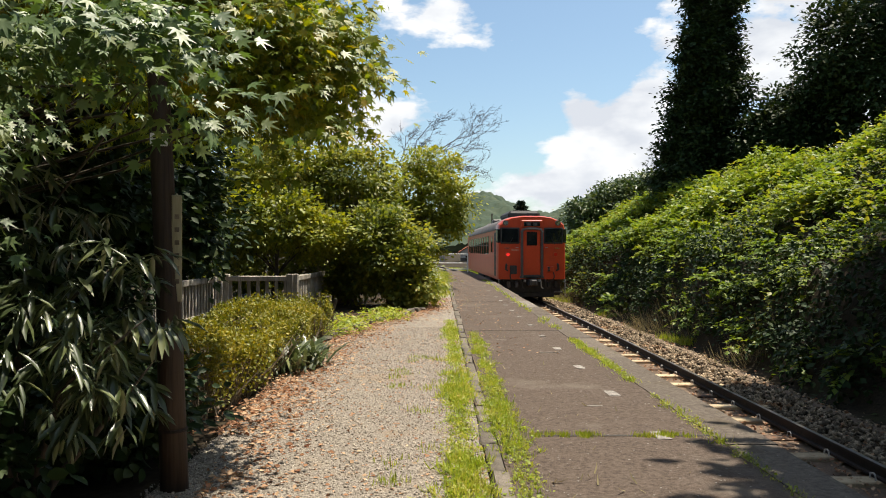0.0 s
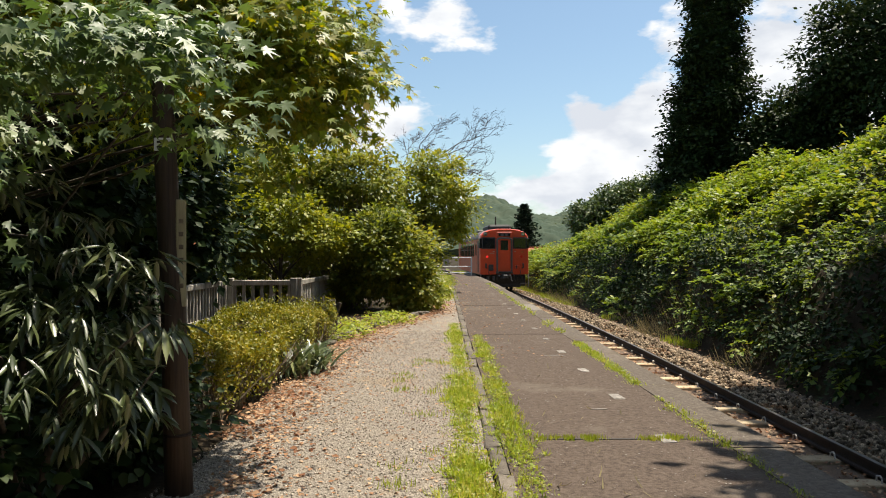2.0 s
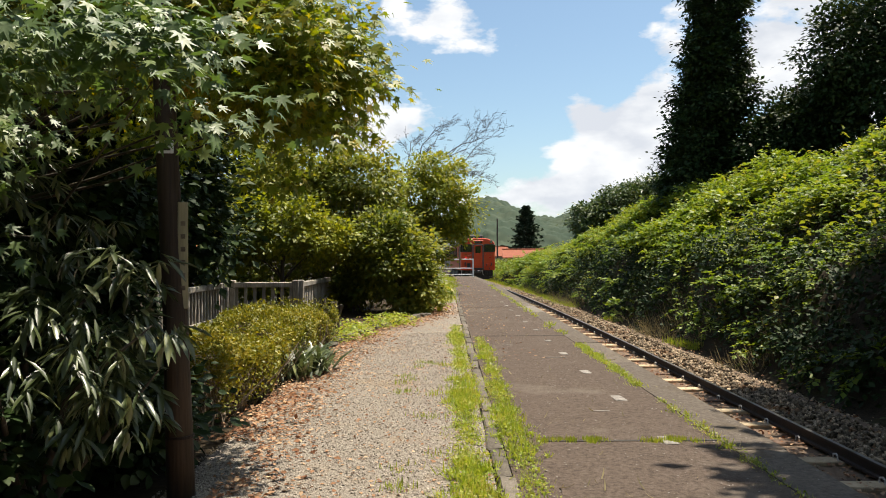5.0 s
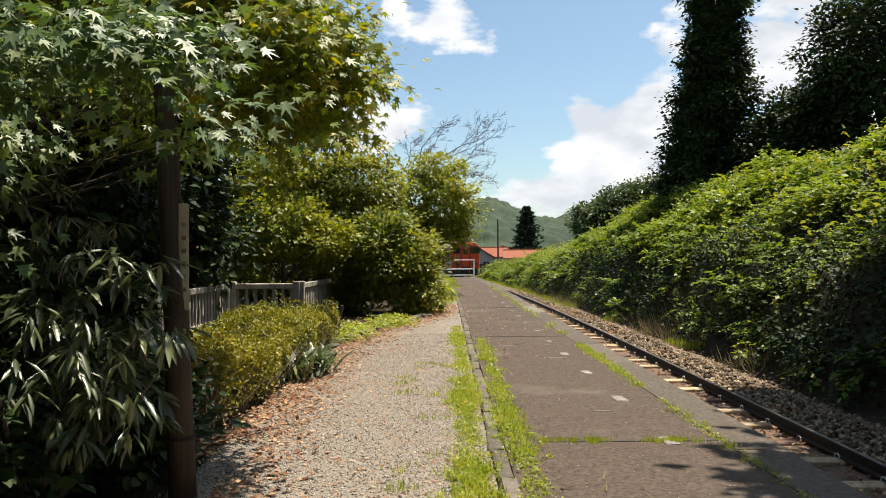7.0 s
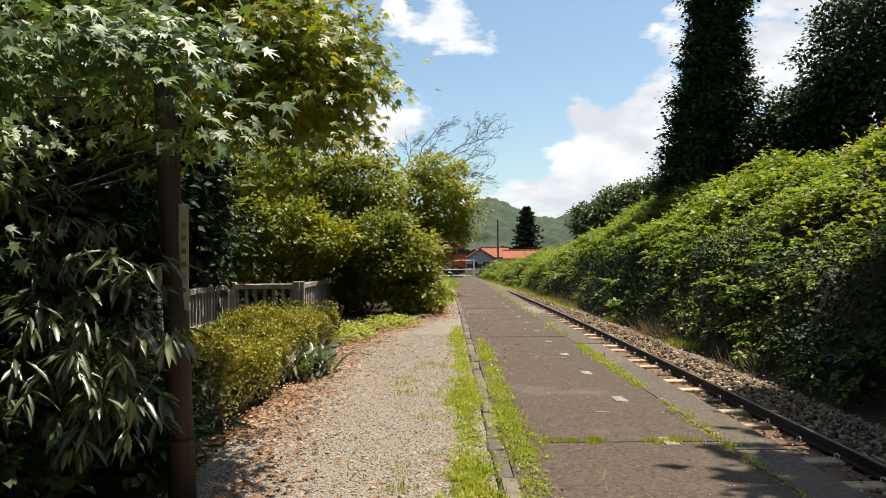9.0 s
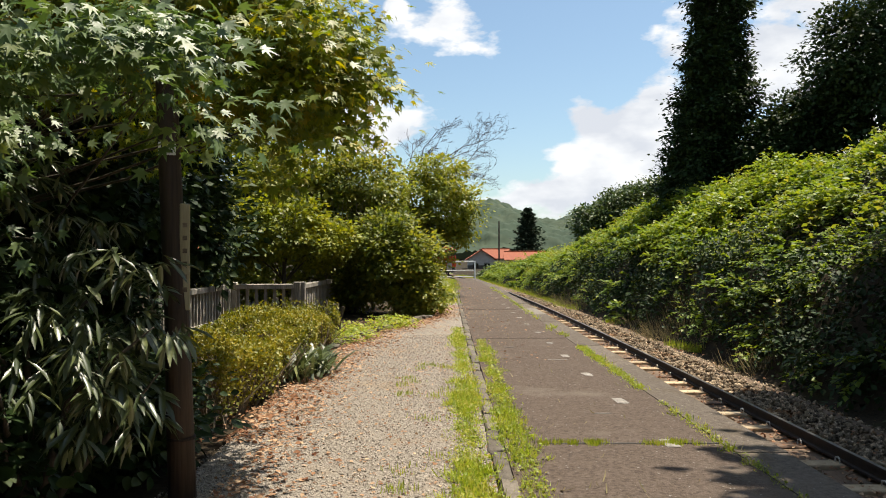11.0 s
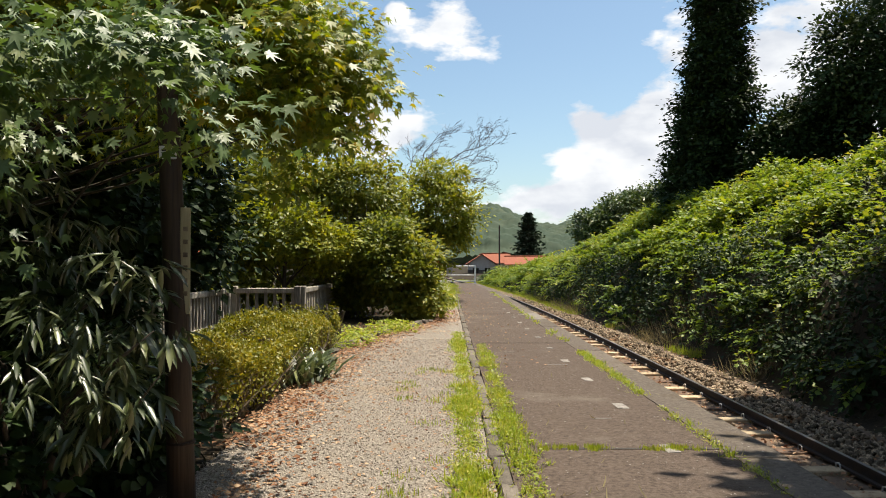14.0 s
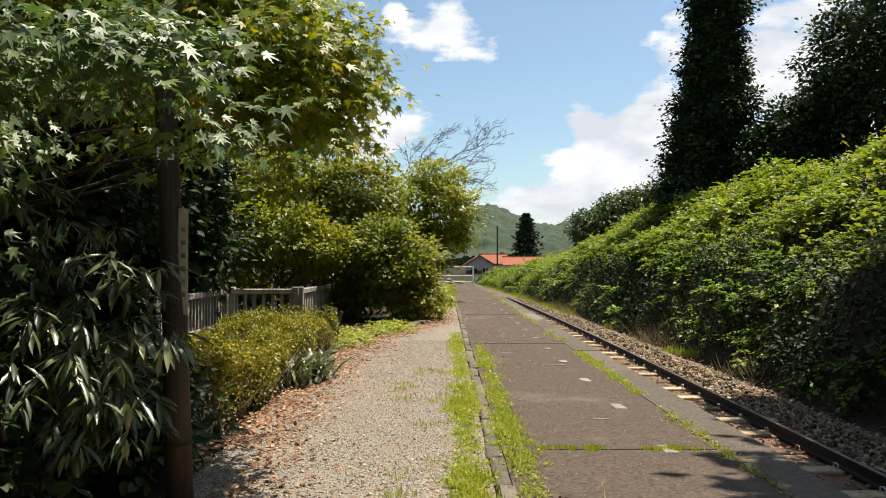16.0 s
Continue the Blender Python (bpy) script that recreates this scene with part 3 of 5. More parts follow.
        part("side_cable", tube(bmesh.new(), [(s * 0.9, end - 0.06, 1.28), (s * 0.93, end - 0.12, 1.1), (s * 0.86, end - 0.10, 0.92), (s * 0.7, end - 0.02, 0.84)], [0.022] * 4, 6), TRAIN_DARK, t)
        part("hose_tap", boxed(s * 0.3 - 0.04, s * 0.3 + 0.04, end - 0.12, 0.1, 0.88, 0.97, 0.01), PALE_METAL, t)
        bm = bmesh.new()
        tube(bm, [(s * 1.0, 0, 2.02), (s * 1.0, end - 0.03, 2.02)], [0.075, 0.07], 12)
        part("tail_light", bm, LENS_LIT if s < 0 else LENS_RED, t, "glowing red tail light" if s < 0 else "dull red tail light")
        part("grab_rail", boxed(s * 1.05 - 0.10, s * 1.05 + 0.10, end - 0.05, end, 2.27, 2.30), CHROME, t)
        part("jumper_box", boxed(s * 0.78 - 0.14, s * 0.78 + 0.14, end - 0.10, 0.02, 1.20 if s < 0 else 1.30, 1.56 if s < 0 else 1.52, 0.02), VERMILION if s > 0 else TRAIN_DARK, t)
        bm = bmesh.new()
        tube(bm, [(s * 1.08, end - 0.03, 1.62), (s * 1.08, end - 0.10, 1.58), (s * 1.10, end - 0.10, 1.40), (s * 1.02, end - 0.05, 1.34)], [0.035, 0.05, 0.05, 0.03], 7)
        part("cable_socket", bm, TRAIN_DARK, t)
        part("number_mark", boxed(-0.86, -0.56, end - 0.012, end - 0.004, 2.17, 2.25), FADED_MARK, t) if s < 0 else None
        part("step", boxed(s * 1.12 - 0.16, s * 1.12 + 0.16, end - 0.06, 0.16, 0.42, 0.47), TRAIN_GREY, t)
        part("handrail", tube(bmesh.new(), [(s * 1.39, end - 0.04, 0.25), (s * 1.39, end - 0.04, 1.0)], [0.018] * 2, 6), PALE_METAL, t)
    # destination box
    part("destination_box", boxed(-0.45, 0.45, end - 0.035, 0.3, 3.16, 3.46, 0.03), VERMILION, t)
    dg = part("destination_glass", boxed(-0.34, 0.34, end - 0.045, end, 3.20, 3.38, 0.01), GLASS_DARK, t)
    for k in range(2):
        part("blind_mark", boxed(-0.22 + 0.26 * k, -0.04 + 0.26 * k, end - 0.05, end - 0.03, 3.23, 3.35), TRAIN_GREY, dg)
    # side windows and doors, west and east
    for s in (-1, 1):
        x = s * 1.452
        for k in range(9):
            y = 4.2 + 1.36 * k
            w = part("side_window", boxed(min(x, x + s * 0.012), max(x, x + s * 0.012), y - 0.5, y + 0.5, 2.02, 2.86, 0.01), GLASS_DARK, t)
            part("window_frame", boxed(min(x, x + s * 0.02), max(x, x + s * 0.02), y - 0.52, y + 0.52, 2.42, 2.46), TRAIN_GREY, w)
        for y in (2.2, CAR_LEN - 2.2):
            d = part("passenger_door", boxed(min(x - s * 0.03, x + s * 0.006), max(x - s * 0.03, x + s * 0.006), y - 0.5, y + 0.5, 1.05, 2.98, 0.006), VERMILION, t)
            part("door_glass", boxed(min(x, x + s * 0.014), max(x, x + s * 0.014), y - 0.3, y + 0.3, 2.1, 2.8, 0.01), GLASS_DARK, d)
        part("crew_door", boxed(min(x, x + s * 0.008), max(x, x + s * 0.008), 0.55, 1.15, 1.1, 2.95, 0.006), TRAIN_DARK, t)
        part("gutter", boxed(min(x, x + s * 0.03), max(x, x + s * 0.03), 0.6, CAR_LEN - 0.6, 3.06, 3.10), TRAIN_GREY, t)
    # roof gear
    part("exhaust_hump", boxed(-0.72, 0.72, 2.2, 5.4, 3.60, 3.98, 0.12), TRAIN_DARK, t)
    for y in (8.2, 12.0, 15.2):
        part("roof_ventilator", boxed(-0.42, 0.42, y - 0.55, y + 0.55, 3.62, 3.86, 0.08), TRAIN_ROOF, t)
    part("roof_cooler", boxed(-1.0, -0.55, 6.0, 7.0, 3.45, 3.74, 0.05), TRAIN_GREY, t)
    # underframe
    part("underframe", boxed(-1.15, 1.15, 0.2, CAR_LEN - 0.2, 0.86, 1.0), TRAIN_DARK, t)
    part("equipment_box", boxed(-1.2, 1.2, 5.4, 8.3, 0.35, 0.9, 0.05), TRAIN_DARK, t)
    part("equipment_box", boxed(-1.2, 1.2, 9.2, 12.8, 0.32, 0.9, 0.05), TRAIN_DARK, t)
    bm = boxed(-0.2, 0.2, -0.42, 0.3, 0.72, 1.0, 0.04)
    box(bm, -0.14, 0.14, -0.62, -0.4, 0.74, 0.98, 0.05)
    part("coupler", bm, TRAIN_DARK, t)
    bm = boxed(-1.0, 1.0, 0.25, 0.33, 0.22, 0.42, 0.03)
    for s in (-0.9, 0.9):
        box(bm, s - 0.06, s + 0.06, 0.26, 0.36, 0.3, 0.95)
    part("snow_plough", bm, TRAIN_DARK, t)
    for s in (-0.42, 0.36, 0.55):
        part("air_hose", tube(bmesh.new(), [(s, -0.02, 0.98), (s, -0.16, 0.9), (s + 0.02, -0.16, 0.66), (s + 0.1, -0.1, 0.6)], [0.028] * 4, 7), PALE_METAL if s == 0.36 else TRAIN_DARK, t)
    part("end_skirt", boxed(-1.28, 1.28, 0.34, 0.44, 0.30, 0.96, 0.03), TRAIN_DARK, t)
    for s in (-0.95, -0.62, 0.74, 1.02):
        part("end_valve", boxed(s - 0.07, s + 0.07, 0.05, 0.30, 0.62, 0.88, 0.03), TRAIN_GREY if s < 0 else TRAIN_DARK, t)
    wheels = []
    for yb in (2.4, CAR_LEN - 2.4):
        bg = part("bogie_frame", boxed(-1.08, -0.92, yb - 1.3, yb + 1.3, 0.36, 0.62, 0.04), TRAIN_DARK, t)
        part("bogie_side", boxed(0.92, 1.08, yb - 1.3, yb + 1.3, 0.36, 0.62, 0.04), TRAIN_DARK, t)
        part("bolster", boxed(-0.9, 0.9, yb - 0.25, yb + 0.25, 0.45, 0.8, 0.04), TRAIN_DARK, t)
        for ya in (yb - 1.05, yb + 1.05):
            bm = bmesh.new()
            for s in (-1, 1):
                tube(bm, [(s * 0.52, 0, 0), (s * 0.55, 0, 0), (s * 0.55, 0, 0), (s * 0.64, 0, 0)], [0.455, 0.455, 0.43, 0.43], 24)
                box(bm, s * 0.60, s * 0.655, -0.3, 0.3, -0.04, 0.04)
            tube(bm, [(-0.6, 0, 0), (0.6, 0, 0)], [0.08, 0.08], 10)
            w = part("wheelset", bm, TRAIN_DARK, t)
            w.location = (0, ya, 0.43)
            wheels.append((w, ya))
    return t, wheels


PALE_METAL = surface("dull_pale_metal", (0.30, 0.29, 0.27), (0.5, 0.48, 0.45), 8, 0.5, 0.1, 60, metal=0.3)
railcar, wheelsets = build_train()


# ---------------------------------------------------------------- west side: pole, fence, hedge
def build_pole():
    p = tagged(empty("utility_pole", pose(-1.43, 4.02, 0)), "dark brown creosoted wooden pole beside the path", "pole")
    part("shaft", tube(bmesh.new(), [(-0.01, 0, -0.3), (-0.05, 0, 1.0), (-0.085, 0, 1.7), (-0.14, 0, 3.0), (-0.25, 0, 6.0)], [0.078, 0.066, 0.060, 0.054, 0.045], 20), POLE_WOOD, p, smooth=True)
    at = pose(0.0, -0.02, 0, 0, 0, 20)
    b = part("name_board", boxed(-0.027, 0.027, -0.012, 0.012, 1.02, 1.60, 0.004, at), BOARD_WOOD, p, "narrow weathered wooden board with faint writing")
    for k in range(6):
        part("writing_mark", boxed(-0.012, 0.012, -0.0155, -0.010, 1.12 + 0.07 * k, 1.145 + 0.07 * k, 0, at), TWIG, b)
    g = part("number_tag", boxed(-0.045, 0.045, -0.094, -0.084, 1.86, 1.93, 0.002, pose(-0.095, 0.028, 0, 0, 0, 8)), WHITE_PAINT, p, "small white metal tag")
    for k in range(2):
        part("tag_mark", boxed(-0.03, 0.03, -0.097, -0.093, 1.875 + 0.026 * k, 1.887 + 0.026 * k, 0, pose(-0.095, 0.028, 0, 0, 0, 8)), TRAIN_DARK, g)
    part("strap", tube(bmesh.new(), [(-0.026, 0, 0.32), (-0.026, 0, 0.335)], [0.0765, 0.0765], 20), RUST, p)


build_pole()


def fence_run(x0, y0, x1, y1):
    f = tagged(empty("fence", pose(x0, y0, 0, 0, 0, math.degrees(math.atan2(y1 - y0, x1 - x0)))), "weathered grey wooden picket fence with a broad top rail", "fence", "station fence")
    l = math.hypot(x1 - x0, y1 - y0)
    part("top_rail", boxed(-0.06, l + 0.06, -0.06, 0.06, 0.70, 0.80, 0.012), OLD_WOOD, f)
    part("bottom_rail", boxed(0, l, -0.03, 0.03, 0.10, 0.17, 0.008), OLD_WOOD, f)
    pk = None
    n = int(l / 0.17)
    for i in range(n):
        if pk is None:
            pk = part("picket", boxed(-0.03, 0.03, -0.018, 0.018, -0.05, 0.699, 0.004), OLD_WOOD, f)
            pk.location = (0.085, 0, 0)
        else:
            o = new("picket", pk.data)
            o.parent = f
            o.location = (0.085 + i * l / n, 0, 0)
    for x in (0, l):
        part("post", boxed(x - 0.065, x + 0.065, -0.065, 0.065, -0.1, 0.84, 0.012), OLD_WOOD, f)


fence_run(-4.2, 10.6, -4.3, 14.3)
fence_run(-4.2, 14.45, -2.95, 14.45)
fence_run(-2.87, 14.5, -2.75, 22.0)


def build_hedge():
    rng = np.random.default_rng(5)
    h = tagged(empty("hedge", pose(-2.25, 8.3, 0)), "clipped azalea hedge with yellow-green top and brown twiggy side", "hedge")
    # leaves on the rounded box's skin
    n = 56000
    x = rng.uniform(-0.62, 0.62, n)
    y = rng.uniform(-2.75, 2.75, n)
    top = 0.52 + 0.06 * np.sin(y * 2.1) + 0.05 * np.sin(x * 5 + y * 3) + 0.16 * (patchy(x + 9, y + 9, 0.28, 12) - 0.5) - 0.12 * np.abs(x / 0.62) ** 4
    side = rng.random(n) < 0.42
    z = np.where(side, rng.uniform(0.06, 0.52, n), top + rng.normal(0, 0.03, n))
    x = np.where(side, np.where(rng.random(n) < 0.7, 1, -1) * (0.60 - 0.06 * rng.random(n) + 0.05 * np.sin(y * 3.1)), x)
    keep = (~side | (z > 0.62 * rng.random(n) ** 0.9)) & (patchy(x + 9, y * 1.0 + z * 2 + 20, 0.16, 13) > 0.25)
    e = rng.random(n) < 0.10
    y = np.where(e, np.where(rng.random(n) < 0.5, -1, 1) * (2.75 + rng.normal(0, 0.04, n)), y)
    x = np.where(e, rng.uniform(-0.6, 0.6, n), x)
    at = np.stack([x, y, z], -1)[keep]
    m = len(at)
    leaves("leaf_cover", at, rng.normal(size=(m, 3)) + np.array((0, 0, 0.5)), rng.normal(size=(m, 3)) * 0.6 + np.array((0, 0, 1)), rng.uniform(0.022, 0.046, m), OVAL, LEAF_HEDGE, h)
    bm = bmesh.new()
    for i in range(900):
        a = Vector((rng.uniform(-0.4, 0.55), rng.uniform(-2.7, 2.7), -0.02))
        b = a + Vector((rng.normal(0, 0.16), rng.normal(0, 0.2), rng.uniform(0.32, 0.50)))
        tube(bm, [a, a.lerp(b, 0.5) + Vector((rng.normal(0, 0.04), rng.normal(0, 0.04), 0)), b], [0.011, 0.007, 0.003], 4, False)
    tagged(part("twig_mass", bm, TWIG, h), kind="stuff")


build_hedge()


def build_maple():
    rng = np.random.default_rng(11)
    root = tagged(empty("maple_tree", pose(-4.3, 6.2, -0.03)), "spreading maple with green leaves turning yellow and orange", "tree")
    bm = tube(bmesh.new(), [(0, 0, -0.3), (0.05, -0.05, 1.2), (0.2, -0.1, 2.4), (0.3, 0, 4.0), (0.5, 0, 6.5)], [0.19, 0.16, 0.13, 0.09, 0.03], 10)
    part("trunk", bm, BARK, root, smooth=True)
    sprays = [((3.05, -3.3, 2.0), (0.42, 0.22, 0.19)),
              ((2.40, -3.58, 2.11), (0.62, 0.26, 0.28)),
              ((1.8, -3.0, 2.03), (0.9, 0.5, 0.65)),
              ((3.05, -1.85, 2.66), (0.6, 0.40, 0.40)),
              ((3.40, -2.0, 2.38), (0.44, 0.50, 0.46)),
              ((1.3, -1.8, 2.95), (1.5, 1.0, 0.5)),
              ((3.42, -1.3, 2.85), (0.46, 0.5, 0.30)),
              ((3.35, -1.2, 2.40), (0.45, 0.45, 0.24)),
              ((1.0, 0.6, 3.9), (1.3, 0.9, 0.4)),
              ((-0.5, -1.2, 3.23), (1.8, 1.6, 1.1)),
              ((2.6, -1.5, 2.90), (0.7, 0.6, 0.35)),
              ((3.60, -1.5, 2.68), (0.28, 0.35, 0.13)),
              ((2.95, -0.2, 3.0), (0.75, 0.6, 0.75)),
              ((1.9, 0.2, 3.03), (1.1, 0.7, 0.9)),
              ((2.2, -2.2, 2.75), (0.8, 0.5, 0.4)),
              ((3.24, -1.9, 2.12), (0.28, 0.28, 0.36))]
    made = []
    for k, (c, r) in enumerate(sprays):
        b = bmesh.new()
        base = Vector((0.22, -0.1, min(c[2] * 0.75, 3.4)))
        limbs(rng, b, base, [Vector(c) + Vector((rng.normal() * r[0] * 0.22, rng.normal() * r[1] * 0.22, 0)) for _ in range(2)], 0.016)
        br = part("branch", b, BARK, root, smooth=True)
        n = int((230 if k < 3 else 175) * r[0] * (r[1] + 0.1)) + 14
        # these sprays get the shaded copy, the others the sunlit colour
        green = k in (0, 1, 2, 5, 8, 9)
        crown(rng, "maple_leaves", [(c, r)], n, 26 if k < 3 else 34, 0.13, 0.088, LEAF_MAPLE_SHADED if green else LEAF_MAPLE_SUNLIT, br, PALM, 0.1, 0.7, 0.30, (0.15, -0.60, 0.85), 0.7, tier=0.30)
        made.append(br)
    return made


maple_branches = build_maple()


def build_strap_shrub():
    rng = np.random.default_rng(21)
    root = tagged(empty("rhododendron", pose(-1.97, 3.5, 0)), "dark evergreen shrub with long drooping glossy leaves", "shrub")
    for i in range(9):
        a = rng.uniform(0, 6.28)
        bm = bmesh.new()
        limbs(rng, bm, (0, 0, 0.0), [(math.cos(a) * 0.6, math.sin(a) * 0.5, rng.uniform(0.6, 1.5))], 0.025)
        part("stem", bm, BARK, root, smooth=True)
    c, d = clumps(rng, [((0.34, 0.05, 1.0), (0.36, 0.36, 0.42)), ((0.2, 0, 0.85), (0.34, 0.35, 0.4)), ((-0.5, 0.4, 1.45), (0.7, 0.6, 0.5)), ((0.42, 0.0, 0.6), (0.24, 0.3, 0.34))], 125, 0.35)
    c[:, 2] = np.maximum(c[:, 2], 0.12)
    k = 11
    i = np.repeat(np.arange(len(c)), k)
    n = len(i)
    ang = rng.uniform(0, 6.283, n)
    tip = np.stack([np.cos(ang), np.sin(ang), -rng.uniform(0.2, 1.5, n)], -1) + d[i] * 0.4
    up = np.stack([np.cos(ang) * 0.9 + 0.15, np.sin(ang) * 0.9 - 0.25, np.ones(n)], -1) + rng.normal(size=(n, 3)) * 0.2
    leaves("foliage", c[i] + rng.normal(size=(n, 3)) * 0.02, tip, up, rng.uniform(0.10, 0.19, n), STRAP, LEAF_STRAP, root)


build_strap_shrub()

# filler shrubs added for the black shade round rhododendron and pole
tree("shrub", "added dark filler shrub standing in for deep shade", (-2.55, 3.35, 0), 1.2, [((0.15, 0, 0.45), (0.55, 0.4, 0.42)), ((-0.2, 0.3, 1.0), (0.6, 0.4, 0.5))], 420, 26, 0.08, 0.075, LEAF_SHADED, 50, 0.03, category="shrub", shape=ROUND)
tree("shrub", "added low dark shrub standing in for shade beside the pole", (-2.25, 5.0, 0), 0.6, [((0, 0, 0.35), (0.55, 0.5, 0.35)), ((-0.6, 0.2, 0.45), (0.7, 0.6, 0.45)), ((0.25, -0.45, 0.22), (0.42, 0.35, 0.25)), ((-0.3, -0.8, 0.3), (0.6, 0.4, 0.35))], 420, 26, 0.09, 0.075, LEAF_SHADED, 49, 0.03, category="shrub", shape=ROUND)
# bushes and trees of the west side
tree("bush", "rounded evergreen bush beside the path", (-1.2, 17.2, 0), 1.9, [((0, 0, 1.25), (0.95, 1.0, 0.85)), ((0.35, -0.3, 0.75), (0.7, 0.8, 0.65)), ((-0.25, 0.2, 1.7), (0.8, 0.9, 0.75)), ((-0.95, 0.5, 0.6), (0.65, 0.7, 0.55)), ((-1.3, 1.2, 1.0), (0.6, 0.7, 0.7)), ((0.6, -0.2, 0.4), (0.55, 0.7, 0.42))], 470, 56, 0.12, 0.10, LEAF_MID, 31, 0.07, category="bush")
tree("yellowing_tree", "small tree with yellow-green leaves by the path", (-0.75, 25.0, 0), 4.6, [((0, 0, 3.3), (1.5, 1.6, 1.3)), ((0.85, 0, 2.9), (1.1, 1.3, 1.0)), ((-1.0, 0.2, 2.4), (1.2, 1.3, 1.1)), ((-0.35, 0, 1.4), (1.1, 1.2, 0.9)), ((0.3, 0, 4.2), (0.9, 0.9, 0.7)), ((1.05, 0, 2.3), (0.7, 0.8, 0.6))], 430, 50, 0.17, 0.12, LEAF_YELLOW, 32, 0.12)
tree("broadleaf_tree", "green broadleaf tree behind the fence", (-3.2, 19.5, 0), 4.2, [((0, 0, 2.4), (1.5, 1.4, 1.2)), ((0.9, -0.2, 3.2), (1.2, 1.2, 0.9)), ((-1.0, 0, 3.2), (1.4, 1.2, 1.2)), ((0.6, 0, 1.4), (1.1, 1.0, 0.7))], 620, 50, 0.15, 0.115, LEAF_MID, 33, 0.1)
# deep shade put into the leaf colour; highest blob added to block the sun
tree("broadleaf_tree", "dense broadleaf tree behind the fence, leaves darkened for shade", (-6.4, 14.0, -0.2), 6.0, [((0, 0, 3.0), (2.2, 2.0, 1.9)), ((1.2, -0.4, 2.0), (1.4, 1.3, 1.2)), ((-1.6, 0, 2.4), (1.8, 1.6, 1.8)), ((0, 0, 4.8), (2.4, 2.2, 1.4)), ((0.8, -0.6, 6.0), (3.0, 2.6, 1.0))], 1500, 34, 0.25, 0.16, LEAF_SHADED, 34, 0.16)
tree("broadleaf_tree", "tall broadleaf tree behind the fence, leaves darkened for shade", (-10.0, 11.0, -0.8), 8.0, [((0, 0, 3.6), (2.8, 2.6, 2.6)), ((0, 0, 6.5), (2.6, 2.4, 2.0)), ((2.0, 1.5, 3.0), (2.0, 2.0, 2.0)), ((-1, -2, 2.2), (2.0, 2.0, 1.8))], 900, 30, 0.3, 0.17, LEAF_SHADED, 35, 0.2)
tree("broadleaf_tree", "tall dark broadleaf tree behind the maple", (-7.0, 22.0, -0.3), 8.0, [((0, 0, 4.0), (2.6, 2.4, 2.2)), ((1.6, 0.5, 3.0), (2.0, 2.0, 1.8)), ((0, 0, 6.4), (2.2, 2.2, 1.6))], 520, 50, 0.22, 0.16, LEAF_MID, 36, 0.2)

# outside the view: added to keep sun and sky off the west side
tree("broadleaf_tree", "unseen dark evergreen tree added to shade the path's edge", (-5.6, 2.2, 0), 7.0, [((0, 0, 2.2), (1.9, 1.7, 1.9)), ((0.4, 0, 4.6), (2.6, 2.4, 1.7)), ((0.5, 2.0, 1.6), (1.5, 1.2, 1.6)), ((-0.5, 3.0, 3.4), (1.7, 1.6, 1.6))], 1000, 30, 0.22, 0.14, LEAF_SHADED, 37, 0.2)
# leaf colour carries the shade; wide top blob added as a sun block
tree("broadleaf_tree", "evergreen tree behind the maple, leaves darkened for shade", (-6.0, 8.6, 0), 6.0, [((0, 0, 1.8), (1.8, 1.5, 1.7)), ((0.6, 0.2, 3.8), (2.2, 1.9, 1.4)), ((1.5, 0.8, 2.3), (1.0, 1.0, 0.9)), ((1.2, 0.6, 5.4), (2.8, 2.4, 0.9))], 1500, 30, 0.22, 0.14, LEAF_SHADED, 38, 0.18)
tree("broadleaf_tree", "tall tree at the back of the garden, leaves darkened for shade", (-15.0, 17.0, -1), 10.0, [((0, 0, 4.0), (4.0, 3.6, 3.6)), ((0.5, 0, 7.5), (3.6, 3.4, 2.8)), ((3.6, 3.0, 3.0), (3.0, 3.0, 2.6))], 900, 30, 0.4, 0.24, LEAF_SHADED, 39, 0.25)

tree("bush", "bright green bush behind the picket fence", (-4.2, 18.5, 0), 1.2, [((0, 0, 0.75), (1.2, 1.0, 0.55)), ((0.9, 1.2, 0.8), (0.9, 0.9, 0.6)), ((-1.3, 0.3, 0.7), (1.0, 0.9, 0.6))], 300, 32, 0.15, 0.10, LEAF_MID, 48, 0.05, category="bush")


tree("bush", "tall yellow-green bush behind the fence corner", (-3.7, 16.6, 0), 2.4, [((0, 0, 2.1), (1.0, 0.8, 0.75)), ((0.95, 0.2, 1.6), (0.75, 0.7, 0.6)), ((-0.95, 0, 1.75), (0.85, 0.7, 0.75))], 300, 50, 0.13, 0.10, LEAF_YELLOW, 99, 0.05, category="bush")
# no bush known here: added to black out the pale house wall
tree("bush", "added low dark bush blacking out the pale wall behind", (-4.75, 10.1, 0), 1.0, [((0, 0, 0.6), (0.75, 0.6, 0.6)), ((-0.7, 0.3, 0.7), (0.7, 0.6, 0.65))], 300, 34, 0.11, 0.09, LEAF_SHADED, 100, 0.04, category="bush")


